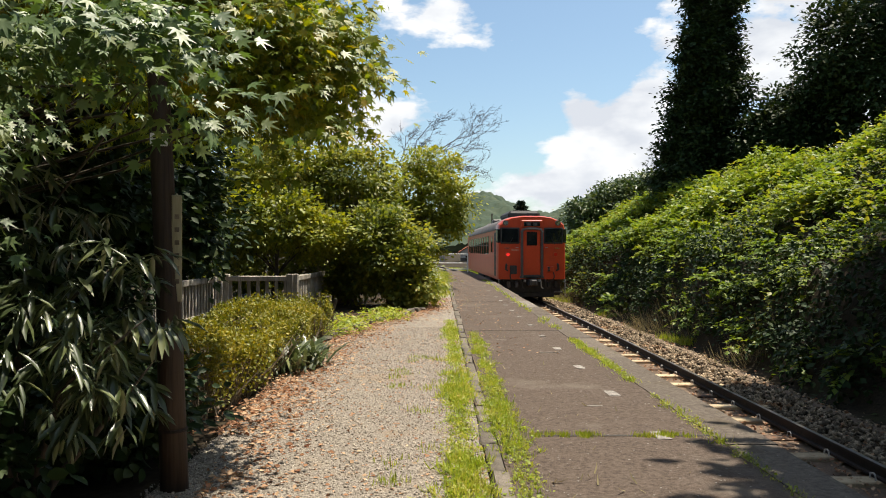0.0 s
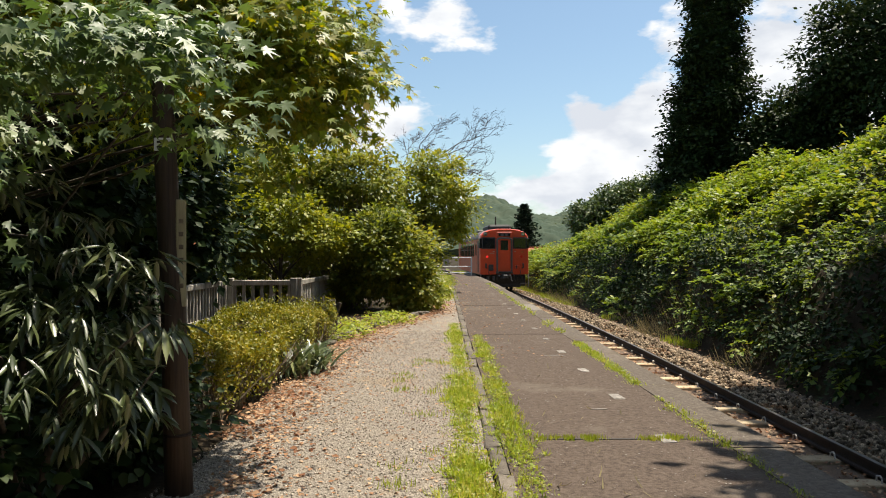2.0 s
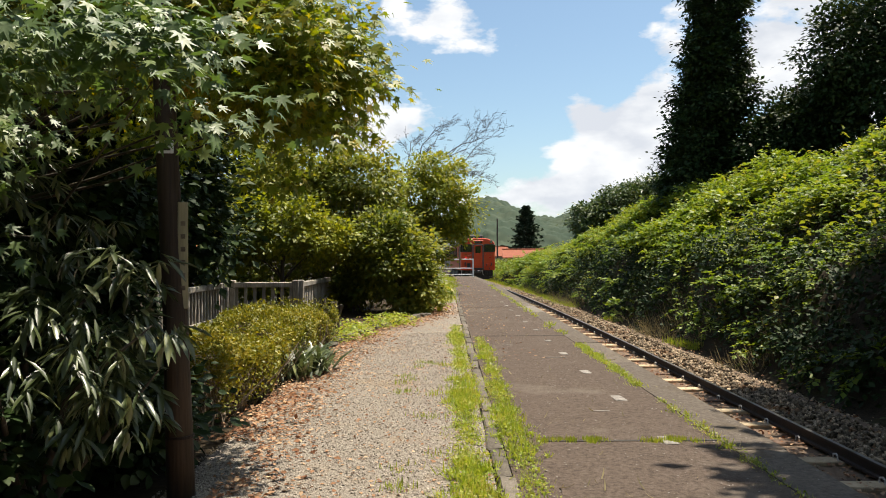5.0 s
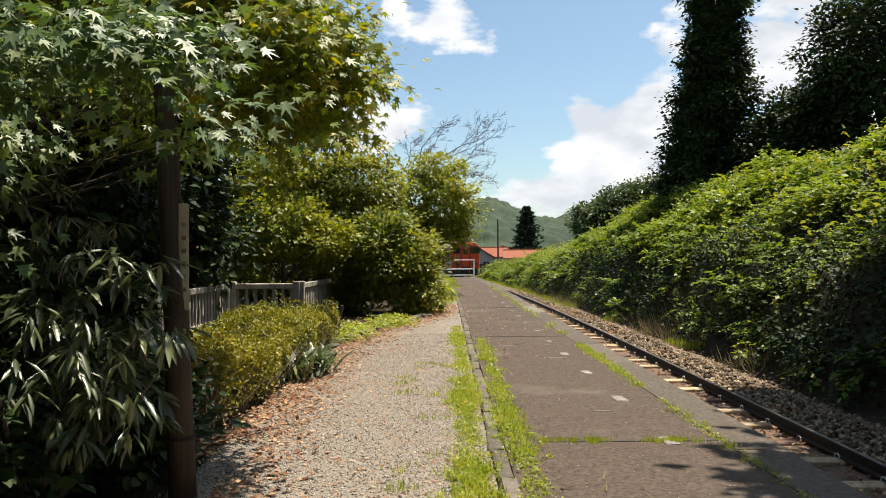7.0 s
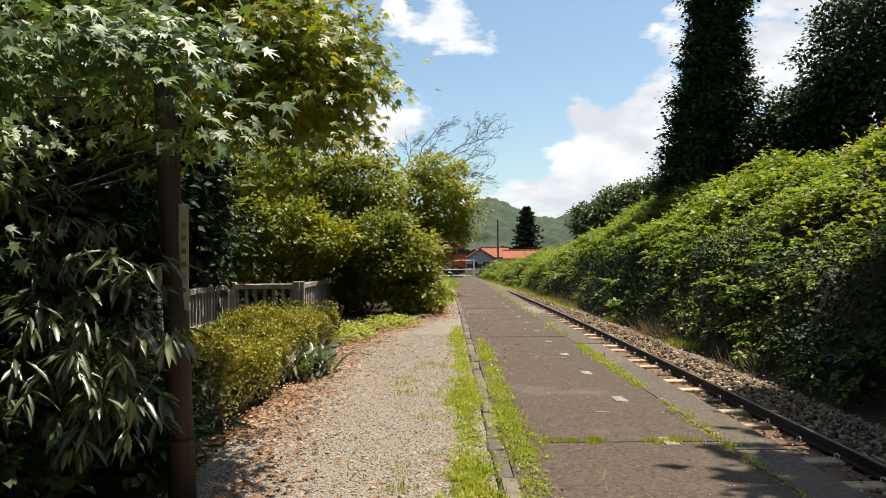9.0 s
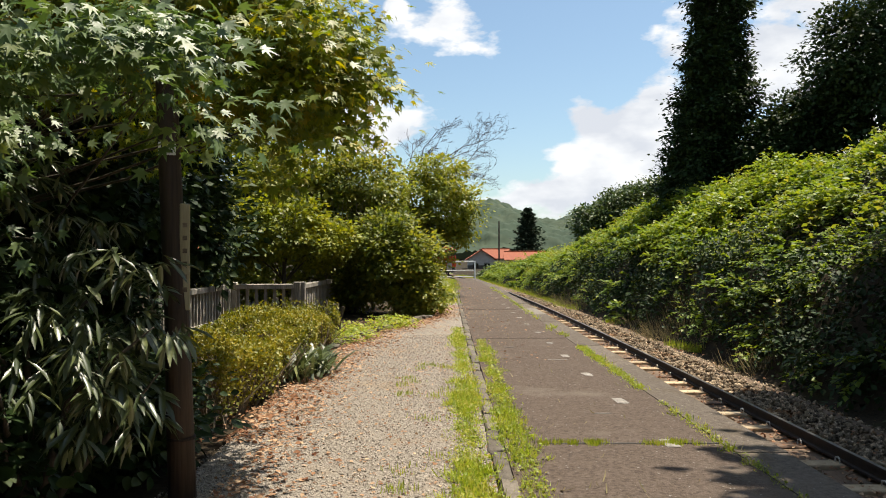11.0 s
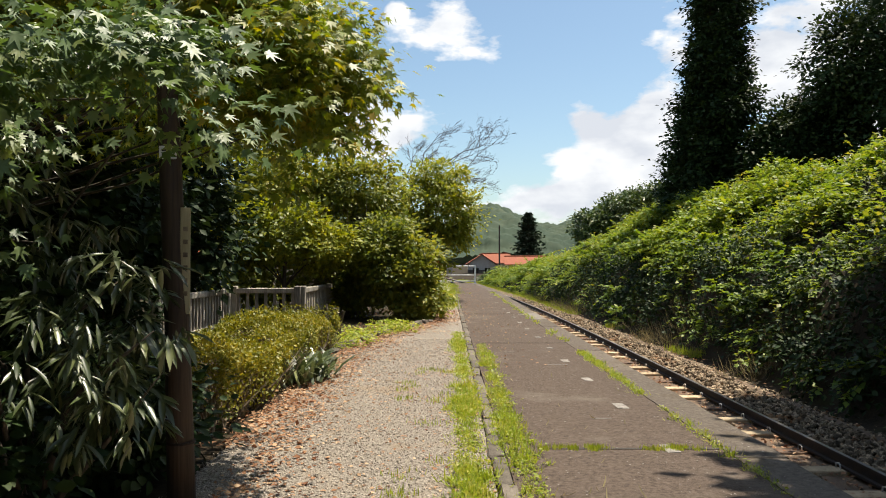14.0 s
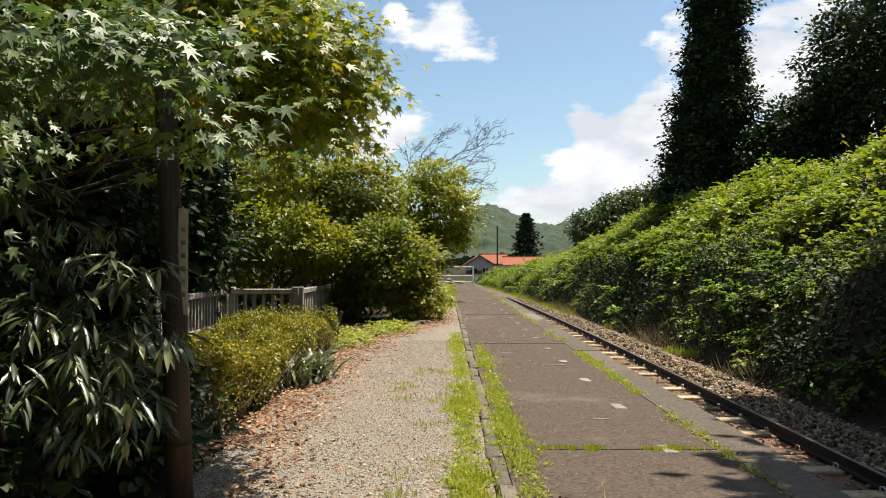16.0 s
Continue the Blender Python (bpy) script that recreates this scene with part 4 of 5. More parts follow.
def build_dry_shrub():
    rng = np.random.default_rng(97)
    root = tagged(empty("dry_shrub", pose(-2.5, 18.3, 0)), "bare brown twiggy shrub among the green bushes", "shrub")
    bm = bmesh.new()
    for q in range(150):
        a = Vector((rng.normal(0, 0.15), rng.normal(0, 0.15), 0))
        t = Vector((rng.normal(0, 0.75), rng.normal(0, 0.5), rng.uniform(1.2, 2.9)))
        m = a.lerp(t, 0.55) + Vector(rng.normal(0, 0.12, 3))
        tube(bm, [a, m, t], [0.014, 0.009, 0.004], 4, False)
    tagged(part("twig_mass", bm, TWIG, root), kind="stuff")


build_dry_shrub()

# unseen woods added behind and beside the viewpoint to cut the sky's fill light
for bx, by, bh, sd in ((-3.6, 0.0, 5.0, 111), (-4.6, -4.5, 7.5, 112), (-0.8, -9.0, 8.0, 113), (8.6, -5.0, 8.0, 114), (9.5, -11.0, 9.0, 115), (-8.5, -3.0, 8.0, 116)):
    w = bh / 8
    tree("broadleaf_tree", "unseen dark evergreen tree added to block sky light", (bx, by, 0 if bx < 6 else 2.2), bh, [((0, 0, bh * 0.62), (2.6 * w, 2.3 * w, bh * 0.36)), ((1.2 * w, 0.3, bh * 0.34), (1.8 * w, 1.7 * w, bh * 0.3)), ((-1.4 * w, 0, bh * 0.3), (1.8 * w, 1.8 * w, bh * 0.3)), ((0, 0, bh * 0.16), (1.9 * w, 1.7 * w, bh * 0.16))], 700, 30, 0.28, 0.21, LEAF_SHADED, sd, 0.2, group="approach trees")

# east side: trees on top of the bank, backlit shade put into their dark leaves
lumps = [((0.75, 0, 14.5), (1.05, 1.1, 3.4)), ((0.5, 0, 10.5), (1.2, 1.2, 3.2)), ((0.3, 0, 7.0), (1.45, 1.5, 3.0)), ((-0.2, 0, 4.0), (1.8, 1.8, 2.4)), ((-0.5, 0, 1.5), (2.2, 2.2, 2.4)), ((0.1, 0, 9), (0.9, 0.9, 8))]
dice = random.Random(7)
for q in range(26):
    a, h = dice.uniform(0, 6.28), dice.uniform(1.0, 16.0)
    s = dice.uniform(0.35, 0.8)
    lumps.append(((0.05 * h + math.cos(a) * (1.75 - 0.05 * h), math.sin(a) * 1.5, h), (s, s, s * dice.uniform(0.8, 1.6))))
tree("ivy_tree", "tall narrow tree smothered in dark ivy, darkened further as backlit", (13.6, 38.0, 3.6), 16.0, lumps, 3000, 34, 0.22, 0.19, LEAF_SHADED, 41, 0.35, shell=0.6)
tree("bank_tree", "broadleaf tree on top of the bank, leaves darkened as backlit", (19.9, 33.0, 4.4), 11.0, [((0, 0, 4.0), (3.2, 3.0, 3.0)), ((1.8, 0, 8.6), (3.2, 2.8, 2.8)), ((-1.8, 0, 6.0), (2.0, 2.0, 2.4)), ((4.0, 0, 4.0), (3.0, 3.0, 3.4))], 1900, 34, 0.32, 0.2, LEAF_SHADED, 42, 0.3, group="bank trees")
tree("bank_tree", "lower tree beside the ivy covered trunk, leaves darkened as backlit", (17.2, 36.0, 4.0), 5.5, [((0, 0, 3.2), (2.2, 2.2, 2.0)), ((1.4, 0, 4.4), (1.8, 1.8, 1.8)), ((-1.2, 0, 2.2), (1.8, 1.8, 1.8))], 1000, 34, 0.28, 0.2, LEAF_SHADED, 47, 0.2, group="bank trees")
tree("bank_tree", "broadleaf tree at the far end of the bank", (16.5, 66.0, 2.2), 6.0, [((0, 0, 3.2), (3.0, 3.0, 2.2)), ((-3.0, 0, 2.2), (2.4, 2.4, 1.8)), ((2.2, 0, 4.2), (2.4, 2.4, 2.0)), ((-0.5, 0, 1.4), (4.0, 2.4, 1.6))], 1100, 32, 0.33, 0.26, LEAF_BANK, 43, 0.2, group="bank trees")
# unseen trees implied by the shadows below, crowns enlarged to deepen that shade
tree("bank_tree", "leafy broadleaf tree leaning over the track", (7.8, 3.5, 2.6), 7.0, [((-2.5, 1.95, 4.0), (1.05, 0.85, 0.8)), ((-2.2, 1.5, 4.0), (1.0, 0.9, 0.8)), ((-0.6, 4.6, 3.2), (1.6, 1.4, 1.0)), ((-1.3, 3.0, 3.9), (1.5, 1.4, 0.9)), ((-0.3, 0.2, 4.4), (2.0, 2.0, 1.6)), ((-2.2, 0.6, 4.6), (1.4, 1.4, 1.0))], 4200, 32, 0.28, 0.2, LEAF_SHADED, 44, 0.2, group="bank trees")
tree("bank_tree", "leafy broadleaf tree leaning over the bank", (9.8, 10.2, 3.6), 7.0, [((-2.2, -1.6, 2.7), (1.4, 1.6, 0.9)), ((-1.2, 1.3, 3.2), (1.2, 1.5, 0.8)), ((-1.5, 3.1, 3.9), (1.0, 1.2, 0.6)), ((-0.3, 2.4, 3.8), (1.5, 1.6, 0.9)), ((0, 0, 3.8), (1.8, 2.0, 1.5)), ((0.6, -2.0, 3.2), (2.0, 2.0, 1.5))], 4200, 32, 0.28, 0.2, LEAF_SHADED, 45, 0.2, group="bank trees")


def sprays(rng, root, way, length, per, size, sag=0.35):
    """Arching shoots with leaves to both sides: stalks, tips, facings and lengths of the leaves."""
    m = len(root)
    i = np.repeat(np.arange(m), per)
    n = len(i)
    f = np.tile(np.linspace(0.15, 1.0, per), m) + rng.normal(0, 0.04, n)
    w = unit(way)[i]
    l = length[i][:, None]
    at = root[i] + w * l * f[:, None]
    at[:, 2] -= sag * length[i] * f ** 2
    side = unit(np.cross(w, np.array((0, 0, 1.0)))) * np.where(np.arange(n) % 2 == 0, 1, -1)[:, None]
    tip = w * 0.55 + side * (1.05 - 0.6 * f)[:, None] + rng.normal(size=(n, 3)) * 0.25 + np.array((0, 0, -0.22))
    up = np.array((0, 0, 1.0)) + w * 0.25 + rng.normal(size=(n, 3)) * 0.28
    return at, tip, up, size[i] * (1.1 - 0.35 * f) * rng.uniform(0.75, 1.25, n)


def build_vines():
    rng = np.random.default_rng(51)
    # mounds of shoots heaped over the slope, with dark hollows between them
    m = 2500
    y = 3.5 + 82 * rng.random(m) ** 1.25
    u = 2.75 + 8.0 * rng.random(m) ** 0.85
    x = np.maximum(line_x(y), -30) + u
    keep = (patchy(x, y, 1.5, 3) > 0.22) & ((u > 3.8) | (rng.random(m) < 0.45))
    x, y, u = x[keep], y[keep], u[keep]
    m = len(x)
    lump = 1.5 * (patchy(x, y, 2.3, 1) - 0.45) + 0.7 * (patchy(x, y, 0.9, 2) - 0.4)
    z = ground_z(x, y) + np.maximum(lump, -0.15) * np.clip((u - 2.4) / 1.4, 0.15, 1) - 0.12
    big = np.interp(y, [5, 20, 60], [0.85, 1.0, 1.35])
    R = rng.uniform(0.28, 0.78, m) * big
    k = (7 + 22 * (R / big) ** 1.3 * rng.uniform(0.7, 1.3, m)).astype(int)
    i = np.repeat(np.arange(m), k)
    n = len(i)
    d = unit(rng.normal(size=(n, 3)) * np.array((1, 1, 0.55)) + np.array((-0.30, -0.12, 0.62)))
    root = np.stack([x, y, z], -1)[i] + d * R[i][:, None] * np.array((1, 1, 0.85)) * rng.uniform(0.45, 0.85, (n, 1))
    way = d * np.array((1, 1, 0.5)) + rng.normal(size=(n, 3)) * np.array((0.35, 0.35, 0.15))
    kind = rng.random(m)[i]
    size = np.where(kind < 0.3, 0.10, np.where(kind < 0.75, 0.145, 0.19)) * big[i] * rng.uniform(0.85, 1.15, n)
    tagged(leaves("bank_vines", *sprays(rng, root, way, rng.uniform(0.25, 0.62, n) * big[i], 11, size), OVAL, LEAF_SLOPE), "thick bright green vines heaped over the bank", "vines", kind="stuff")
    # leaves lying low between the mounds, the hollows' shade painted into their colour
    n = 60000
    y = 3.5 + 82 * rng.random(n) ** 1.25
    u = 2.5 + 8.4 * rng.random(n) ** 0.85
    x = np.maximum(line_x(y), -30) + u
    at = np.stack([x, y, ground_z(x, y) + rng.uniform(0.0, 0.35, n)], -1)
    tagged(leaves("bank_undergrowth", at, rng.normal(size=(n, 3)) * np.array((1, 1, 0.4)), rng.normal(size=(n, 3)) * 0.4 + np.array((-0.2, 0, 1)), rng.uniform(0.08, 0.16, n), OVAL, LEAF_SHADED), "low undergrowth on the bank, coloured dark for shade", "undergrowth", kind="stuff")
    # scrub hanging over the foot of the bank, shade painted into its leaves
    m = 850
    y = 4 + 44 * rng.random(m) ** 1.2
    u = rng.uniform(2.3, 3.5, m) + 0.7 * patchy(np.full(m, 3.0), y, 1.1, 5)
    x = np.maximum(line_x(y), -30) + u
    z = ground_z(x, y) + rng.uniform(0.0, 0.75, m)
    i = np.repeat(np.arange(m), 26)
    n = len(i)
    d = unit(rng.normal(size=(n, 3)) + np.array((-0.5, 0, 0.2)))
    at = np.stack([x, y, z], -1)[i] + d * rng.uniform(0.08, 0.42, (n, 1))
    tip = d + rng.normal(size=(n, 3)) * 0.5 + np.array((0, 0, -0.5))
    tagged(leaves("foot_scrub", at, tip, d * 0.5 + np.array((0, 0, 0.8)) + rng.normal(size=(n, 3)) * 0.4, rng.uniform(0.07, 0.15, n), OVAL, LEAF_SHADED), "scrub at the foot of the bank, coloured dark for shade", "scrub", kind="stuff")
    # tall shoots standing above the cover
    m = 420
    y = 5 + 60 * rng.random(m)
    u = 2.8 + 6 * rng.random(m)
    x = np.maximum(line_x(y), -30) + u
    z0 = ground_z(x, y)
    h = rng.uniform(0.5, 1.1, m)
    i = np.repeat(np.arange(m), 16)
    n = len(i)
    f = rng.random(n)
    a = rng.uniform(0, 6.283, n)
    lean = rng.normal(0, 0.22, (m, 2))[i]
    at = np.stack([x[i] + lean[:, 0] * f, y[i] + lean[:, 1] * f, z0[i] + 0.2 + h[i] * f], -1)
    tip = np.stack([np.cos(a), np.sin(a), rng.normal(-0.1, 0.4, n)], -1)
    tagged(leaves("bank_shoots", at, tip, np.tile((0, 0, 1.0), (n, 1)) + rng.normal(size=(n, 3)) * 0.3, rng.uniform(0.10, 0.2, n), OVAL, LEAF_MID), "leafy shoots standing out of the bank's cover", "shoots", kind="stuff")
    # dry stems and grasses hanging at the foot of the bank
    n = 7000
    y = 4 + 46 * rng.random(n)
    y = y[patchy(np.full(n, 9.0), y, 0.9, 6) > 0.66]
    n = len(y)
    x = np.maximum(line_x(y), -30) + rng.uniform(1.75, 3.2, n)
    at = np.stack([x, y, ground_z(x, y) + rng.uniform(0, 0.3, n)], -1)
    a = rng.uniform(0, 6.283, n)
    tip = np.stack([np.cos(a) * 0.5 - 0.3, np.sin(a) * 0.5, rng.uniform(0.1, 1.2, n)], -1)
    tagged(leaves("dry_grass", at, tip, -np.stack([np.cos(a), np.sin(a), np.full(n, -0.3)], -1), rng.uniform(0.15, 0.6, n), THIN, DRY_GRASS), "dry stems and grass at the foot of the bank", "grass", kind="stuff")


build_vines()


def tufts(rng, cx, cy, n, spread, size, zf=None):
    """Grass blades round given places."""
    i = rng.integers(0, len(cx), n)
    x = cx[i] + rng.normal(0, 1, n) * spread
    y = cy[i] + rng.normal(0, 1, n) * spread
    z = np.full(n, 0.0) if zf is None else zf(x, y)
    a = rng.uniform(0, 6.283, n)
    tip = np.stack([np.cos(a) * 0.55, np.sin(a) * 0.55, rng.uniform(0.5, 1.2, n)], -1)
    up = np.stack([np.cos(a), np.sin(a), np.full(n, 0.2)], -1)
    return np.stack([x, y, z], -1), tip, -up * np.array((1, 1, -1)), size * rng.uniform(0.5, 1.3, n)


def build_grass():
    rng = np.random.default_rng(61)

    def band(name, label, x, y0, y1, count, blades, wide, size):
        ys = rng.uniform(y0, y1, count)
        lush = 0.5 + 0.5 * np.sin(ys * 1.7 + x * 9 + np.sin(ys * 4.1)) * rng.uniform(0.6, 1, count)
        xs = x + rng.normal(0, 1, count) * wide * (0.6 + 0.6 * lush)
        n = (blades * 0.42 / count * (0.55 + 0.9 * lush) * rng.uniform(0.3, 1.7, count)).astype(int) + 1
        i = np.repeat(np.arange(count), n)
        m = len(i)
        sp = rng.uniform(0.008, 0.04, count)[i]
        a = rng.uniform(0, 6.283, m)
        at = np.stack([xs[i] + rng.normal(0, 1, m) * sp, ys[i] + rng.normal(0, 1, m) * sp, np.full(m, 0.004)], -1)
        tip = np.stack([np.cos(a), np.sin(a), rng.uniform(0.05, 1.3, m)], -1)
        up = np.stack([-np.cos(a), -np.sin(a), np.full(m, 0.7)], -1) + rng.normal(size=(m, 3)) * 0.35
        tagged(leaves(name, at, tip, up, size * (0.55 + 0.45 * lush[i]) * rng.uniform(0.5, 1.5, m), BLADE, LEAF_GRASS), label, "grass", kind="stuff")
        q = rng.choice(m, m // 3)
        at = at[q] + np.stack([rng.normal(0, 0.012, len(q)), rng.normal(0, 0.012, len(q)), rng.uniform(0.005, size * 0.7, len(q))], -1)
        tagged(leaves(name, at, rng.normal(size=(len(q), 3)) * np.array((1, 1, 0.4)), rng.normal(size=(len(q), 3)) * 0.5 + np.array((0, 0, 1)), size * 0.42 * rng.uniform(0.5, 1.3, len(q)), OVAL, LEAF_GRASS), "small round weed leaves among the grass", "weeds", kind="stuff")

    band("kerb_grass", "bright green weeds on the gravel side of the kerb", 0.14, 2.4, 7.0, 700, 15000, 0.07, 0.062)
    band("kerb_grass", "bright green weeds on the gravel side of the kerb", 0.17, 6.0, 13.5, 600, 10000, 0.06, 0.07)
    band("joint_grass", "bright green weeds in the platform joint", 0.48, 2.4, 7.5, 600, 12000, 0.06, 0.062)
    band("joint_grass", "bright green weeds in the platform joint", 0.51, 6.5, 11.5, 300, 4500, 0.045, 0.07)
    band("edge_grass", "bright green weeds in the edge joint", 1.89, 7.2, 10.6, 260, 4500, 0.03, 0.06)
    band("edge_grass", "bright green weeds in the edge joint", 1.89, 3.6, 6.6, 70, 1500, 0.02, 0.055)
    band("edge_grass", "bright green weeds in the edge joint", 1.89, 12, 32, 130, 2200, 0.05, 0.08)
    # weeds in the cross joint and at the far end
    xs = rng.uniform(0.62, 1.72, 26)
    xs = xs[np.sin(xs * 9) > -0.6]
    L = tufts(rng, xs, 5.12 + rng.normal(0, 0.015, len(xs)), 1500, 0.022, 0.042)
    tagged(leaves("cross_joint_grass", *L, BLADE, LEAF_GRASS), "short weeds in the crack across the platform", "grass", kind="stuff")
    L = tufts(rng, rng.uniform(-0.7, 0.45, 260), rng.uniform(30, 44, 260), 5000, 0.10, 0.09)
    tagged(leaves("end_grass", *L, BLADE, LEAF_GRASS), "tall grass at the end of the platform", "grass", kind="stuff")
    L = tufts(rng, rng.uniform(-0.6, 0.2, 150), rng.uniform(20, 34, 150), 3000, 0.10, 0.14)
    tagged(leaves("end_grass", *L, BLADE, LEAF_GRASS), "grass beside the gravel path", "grass", kind="stuff")
    ys = rng.uniform(34, 100, 900)
    L = tufts(rng, line_x(ys) + np.where((rng.random(900) < 0.6) | (ys < 52), 2.1, -3.0) + rng.normal(0, 0.3, 900), ys, 15000, 0.2, 0.22, ground_z)
    tagged(leaves("line_grass", *L, BLADE, LEAF_GRASS), "tall grass along both sides of the line", "grass", kind="stuff")
    L = tufts(rng, np.array([6.25, 6.1, 6.4, 5.9]), np.array([19.4, 19.9, 19.0, 27.0]), 420, 0.13, 0.2, lambda x, y: np.full(len(x), RAIL_Z - 0.24))
    tagged(leaves("ballast_weeds", *L, BLADE, LEAF_GRASS), "bright green tuft of weeds on the ballast", "grass", kind="stuff")
    # small tufts scattered on the gravel
    L = tufts(rng, rng.uniform(-0.5, 0.15, 16), rng.uniform(4, 9, 16), 800, 0.06, 0.05)
    tagged(leaves("gravel_weeds", *L, BLADE, LEAF_GRASS), "small weeds growing in the gravel", "grass", kind="stuff")


build_grass()


def build_weeds():
    """Low plants, litter and stones at the path's edge."""
    rng = np.random.default_rng(62)
    n = 15000
    y = 3.0 + 17 * rng.random(n)
    x = path_left(y) + np.abs(rng.normal(0, 0.32, n)) * np.where(rng.random(n) < 0.75, 1, -2.2) - 0.05
    ok = (x > -1.3) | (y > 5.2)
    x, y = x[ok], y[ok]
    n = len(x)
    at = np.stack([x, y, wob(x, y, 2.2, 0.012) + 0.008 + rng.random(n) * 0.012], -1)
    tip = np.stack([rng.normal(size=n), rng.normal(size=n), rng.normal(0, 0.15, n)], -1)
    tagged(leaves("leaf_litter", at, tip, np.tile((0, 0, 1.0), (n, 1)) + rng.normal(size=(n, 3)) * 0.3, rng.uniform(0.018, 0.055, n), OVAL, DEAD_LEAF), "fallen brown leaves along the path's edge", "leaves", kind="stuff")
    n = 2600
    y = 2 + 12 * rng.random(n)
    x = rng.uniform(-1.4, 0.3, n)
    at = np.stack([x, y, wob(x, y, 2.2, 0.012) + 0.010], -1)
    tip = np.stack([rng.normal(size=n), rng.normal(size=n), rng.normal(0, 0.1, n)], -1)
    tagged(leaves("leaf_litter", at, tip, np.tile((0, 0, 1.0), (n, 1)) + rng.normal(size=(n, 3)) * 0.3, rng.uniform(0.015, 0.04, n), OVAL, DEAD_LEAF), "small dry leaves scattered on the gravel", "leaves", kind="stuff")
    n = 3600
    y = 4 + 30 * rng.random(n) ** 1.2
    x = line_x(y) + np.where(rng.random(n) < 0.75, rng.uniform(-0.3, 0.52, n), rng.uniform(0.6, 2.2, n))
    at = np.stack([x, y, np.full(n, RAIL_Z - 0.165) + rng.random(n) * 0.03], -1)
    tip = np.stack([rng.normal(size=n), rng.normal(size=n), rng.normal(0, 0.2, n)], -1)
    tagged(leaves("leaf_litter", at, tip, np.tile((0, 0, 1.0), (n, 1)) + rng.normal(size=(n, 3)) * 0.4, rng.uniform(0.03, 0.08, n), OVAL, DEAD_LEAF), "rust brown leaves lying between the rails", "leaves", kind="stuff")
    # low yellowish herbs between hedge and bush
    m = 90
    cy = rng.uniform(10.8, 14.6, m)
    cx = path_left(cy) - 0.1 + rng.normal(0, 0.22, m)
    i = rng.integers(0, m, 2000)
    k = len(i)
    at = np.stack([cx[i] + rng.normal(0, 0.08, k), cy[i] + rng.normal(0, 0.08, k), rng.uniform(0.02, 0.2, k)], -1)
    tagged(leaves("low_herbs", at, rng.normal(size=(k, 3)) * np.array((1, 1, 0.4)), rng.normal(size=(k, 3)) * 0.4 + np.array((0, 0, 1)), rng.uniform(0.03, 0.08, k), OVAL, LEAF_GRASS), "low yellow-green herbs at the path's edge", "herbs", kind="stuff")
    # clump of strap-leaved lilies
    root = tagged(empty("lily_clump", pose(-1.62, 8.3, 0)), "clump of lilies with long arching glossy leaves", "plant")
    k = 230
    a = rng.uniform(0, 6.283, k)
    at = np.stack([rng.normal(0, 0.13, k), rng.normal(0, 0.32, k), rng.uniform(0, 0.05, k)], -1)
    tip = np.stack([np.cos(a) * 0.7 + 0.15, np.sin(a) * 0.7, rng.uniform(0.35, 1.0, k)], -1)
    leaves("foliage", at, tip, np.stack([-np.cos(a), -np.sin(a), np.full(k, 0.9)], -1), rng.uniform(0.25, 0.46, k), LONGBLADE, LEAF_STRAP, root)
    # stump with shoots
    st = tagged(empty("stump", pose(-1.86, 11.9, 0)), "dark cut shrub stump with short bare stems", "stump")
    for q in range(5):
        a = q * 1.26
        part("stem", tube(bmesh.new(), [(0.05 * math.cos(a), 0.05 * math.sin(a), -0.05), (0.10 * math.cos(a), 0.10 * math.sin(a), 0.3), (0.17 * math.cos(a), 0.15 * math.sin(a), 0.52 + 0.05 * (q % 3))], [0.05, 0.04, 0.032], 8), BARK, st)
    # edging stones between path and bed
    eg = tagged(empty("stone_edging"), "low irregular edging stones along the path", "edging")
    for q in range(14):
        y = 10.6 + 0.42 * q
        bm = boxed(-0.17, 0.17, -0.07, 0.07, -0.05, rng.uniform(0.05, 0.085), 0.02)
        for v in bm.verts:
            v.co += Vector(rng.normal(0, 0.008, 3))
        e = part("stone", bm, KERB, eg)
        x0, x1 = float(path_left(y)), float(path_left(y + 0.42))
        e.matrix_world = pose(x0 - 0.05, y, 0, 0, 0, math.degrees(math.atan2(0.42, x1 - x0)))


LONGBLADE = (np.array([(-0.05, 0, 0), (0.05, 0, 0), (0.055, 0.35, 0.06), (-0.055, 0.35, 0.06), (0.04, 0.72, 0.02), (-0.04, 0.72, 0.02), (0, 1, -0.16)]),
             np.array([(0, 1, 2), (0, 2, 3), (3, 2, 4), (3, 4, 5), (5, 4, 6)]))
build_weeds()


def build_kerb():
    k = tagged(empty("kerb"), "row of worn kerb stones between gravel and asphalt", "kerb", kind="structure")
    rng = np.random.default_rng(63)
    meshes = []
    for q in range(4):
        bm = boxed(-0.05, 0.05, -0.29, 0.29, -0.12, 0.016, 0.012)
        for v in bm.verts:
            v.co += Vector(rng.normal(0, 0.004, 3))
        me = bpy.data.meshes.new("kerb_stone")
        bm.to_mesh(me)
        bm.free()
        me.materials.append(KERB)
        meshes.append(me)
    for i in range(88):
        o = new("kerb_stone", meshes[i % 4])
        o.parent = k
        o.matrix_world = pose(0.33 + rng.normal(0, 0.006), -7.4 + 0.6 * i, rng.normal(0, 0.005), rng.normal(0, 0.6), rng.normal(0, 1), rng.normal(0, 0.8))


build_kerb()


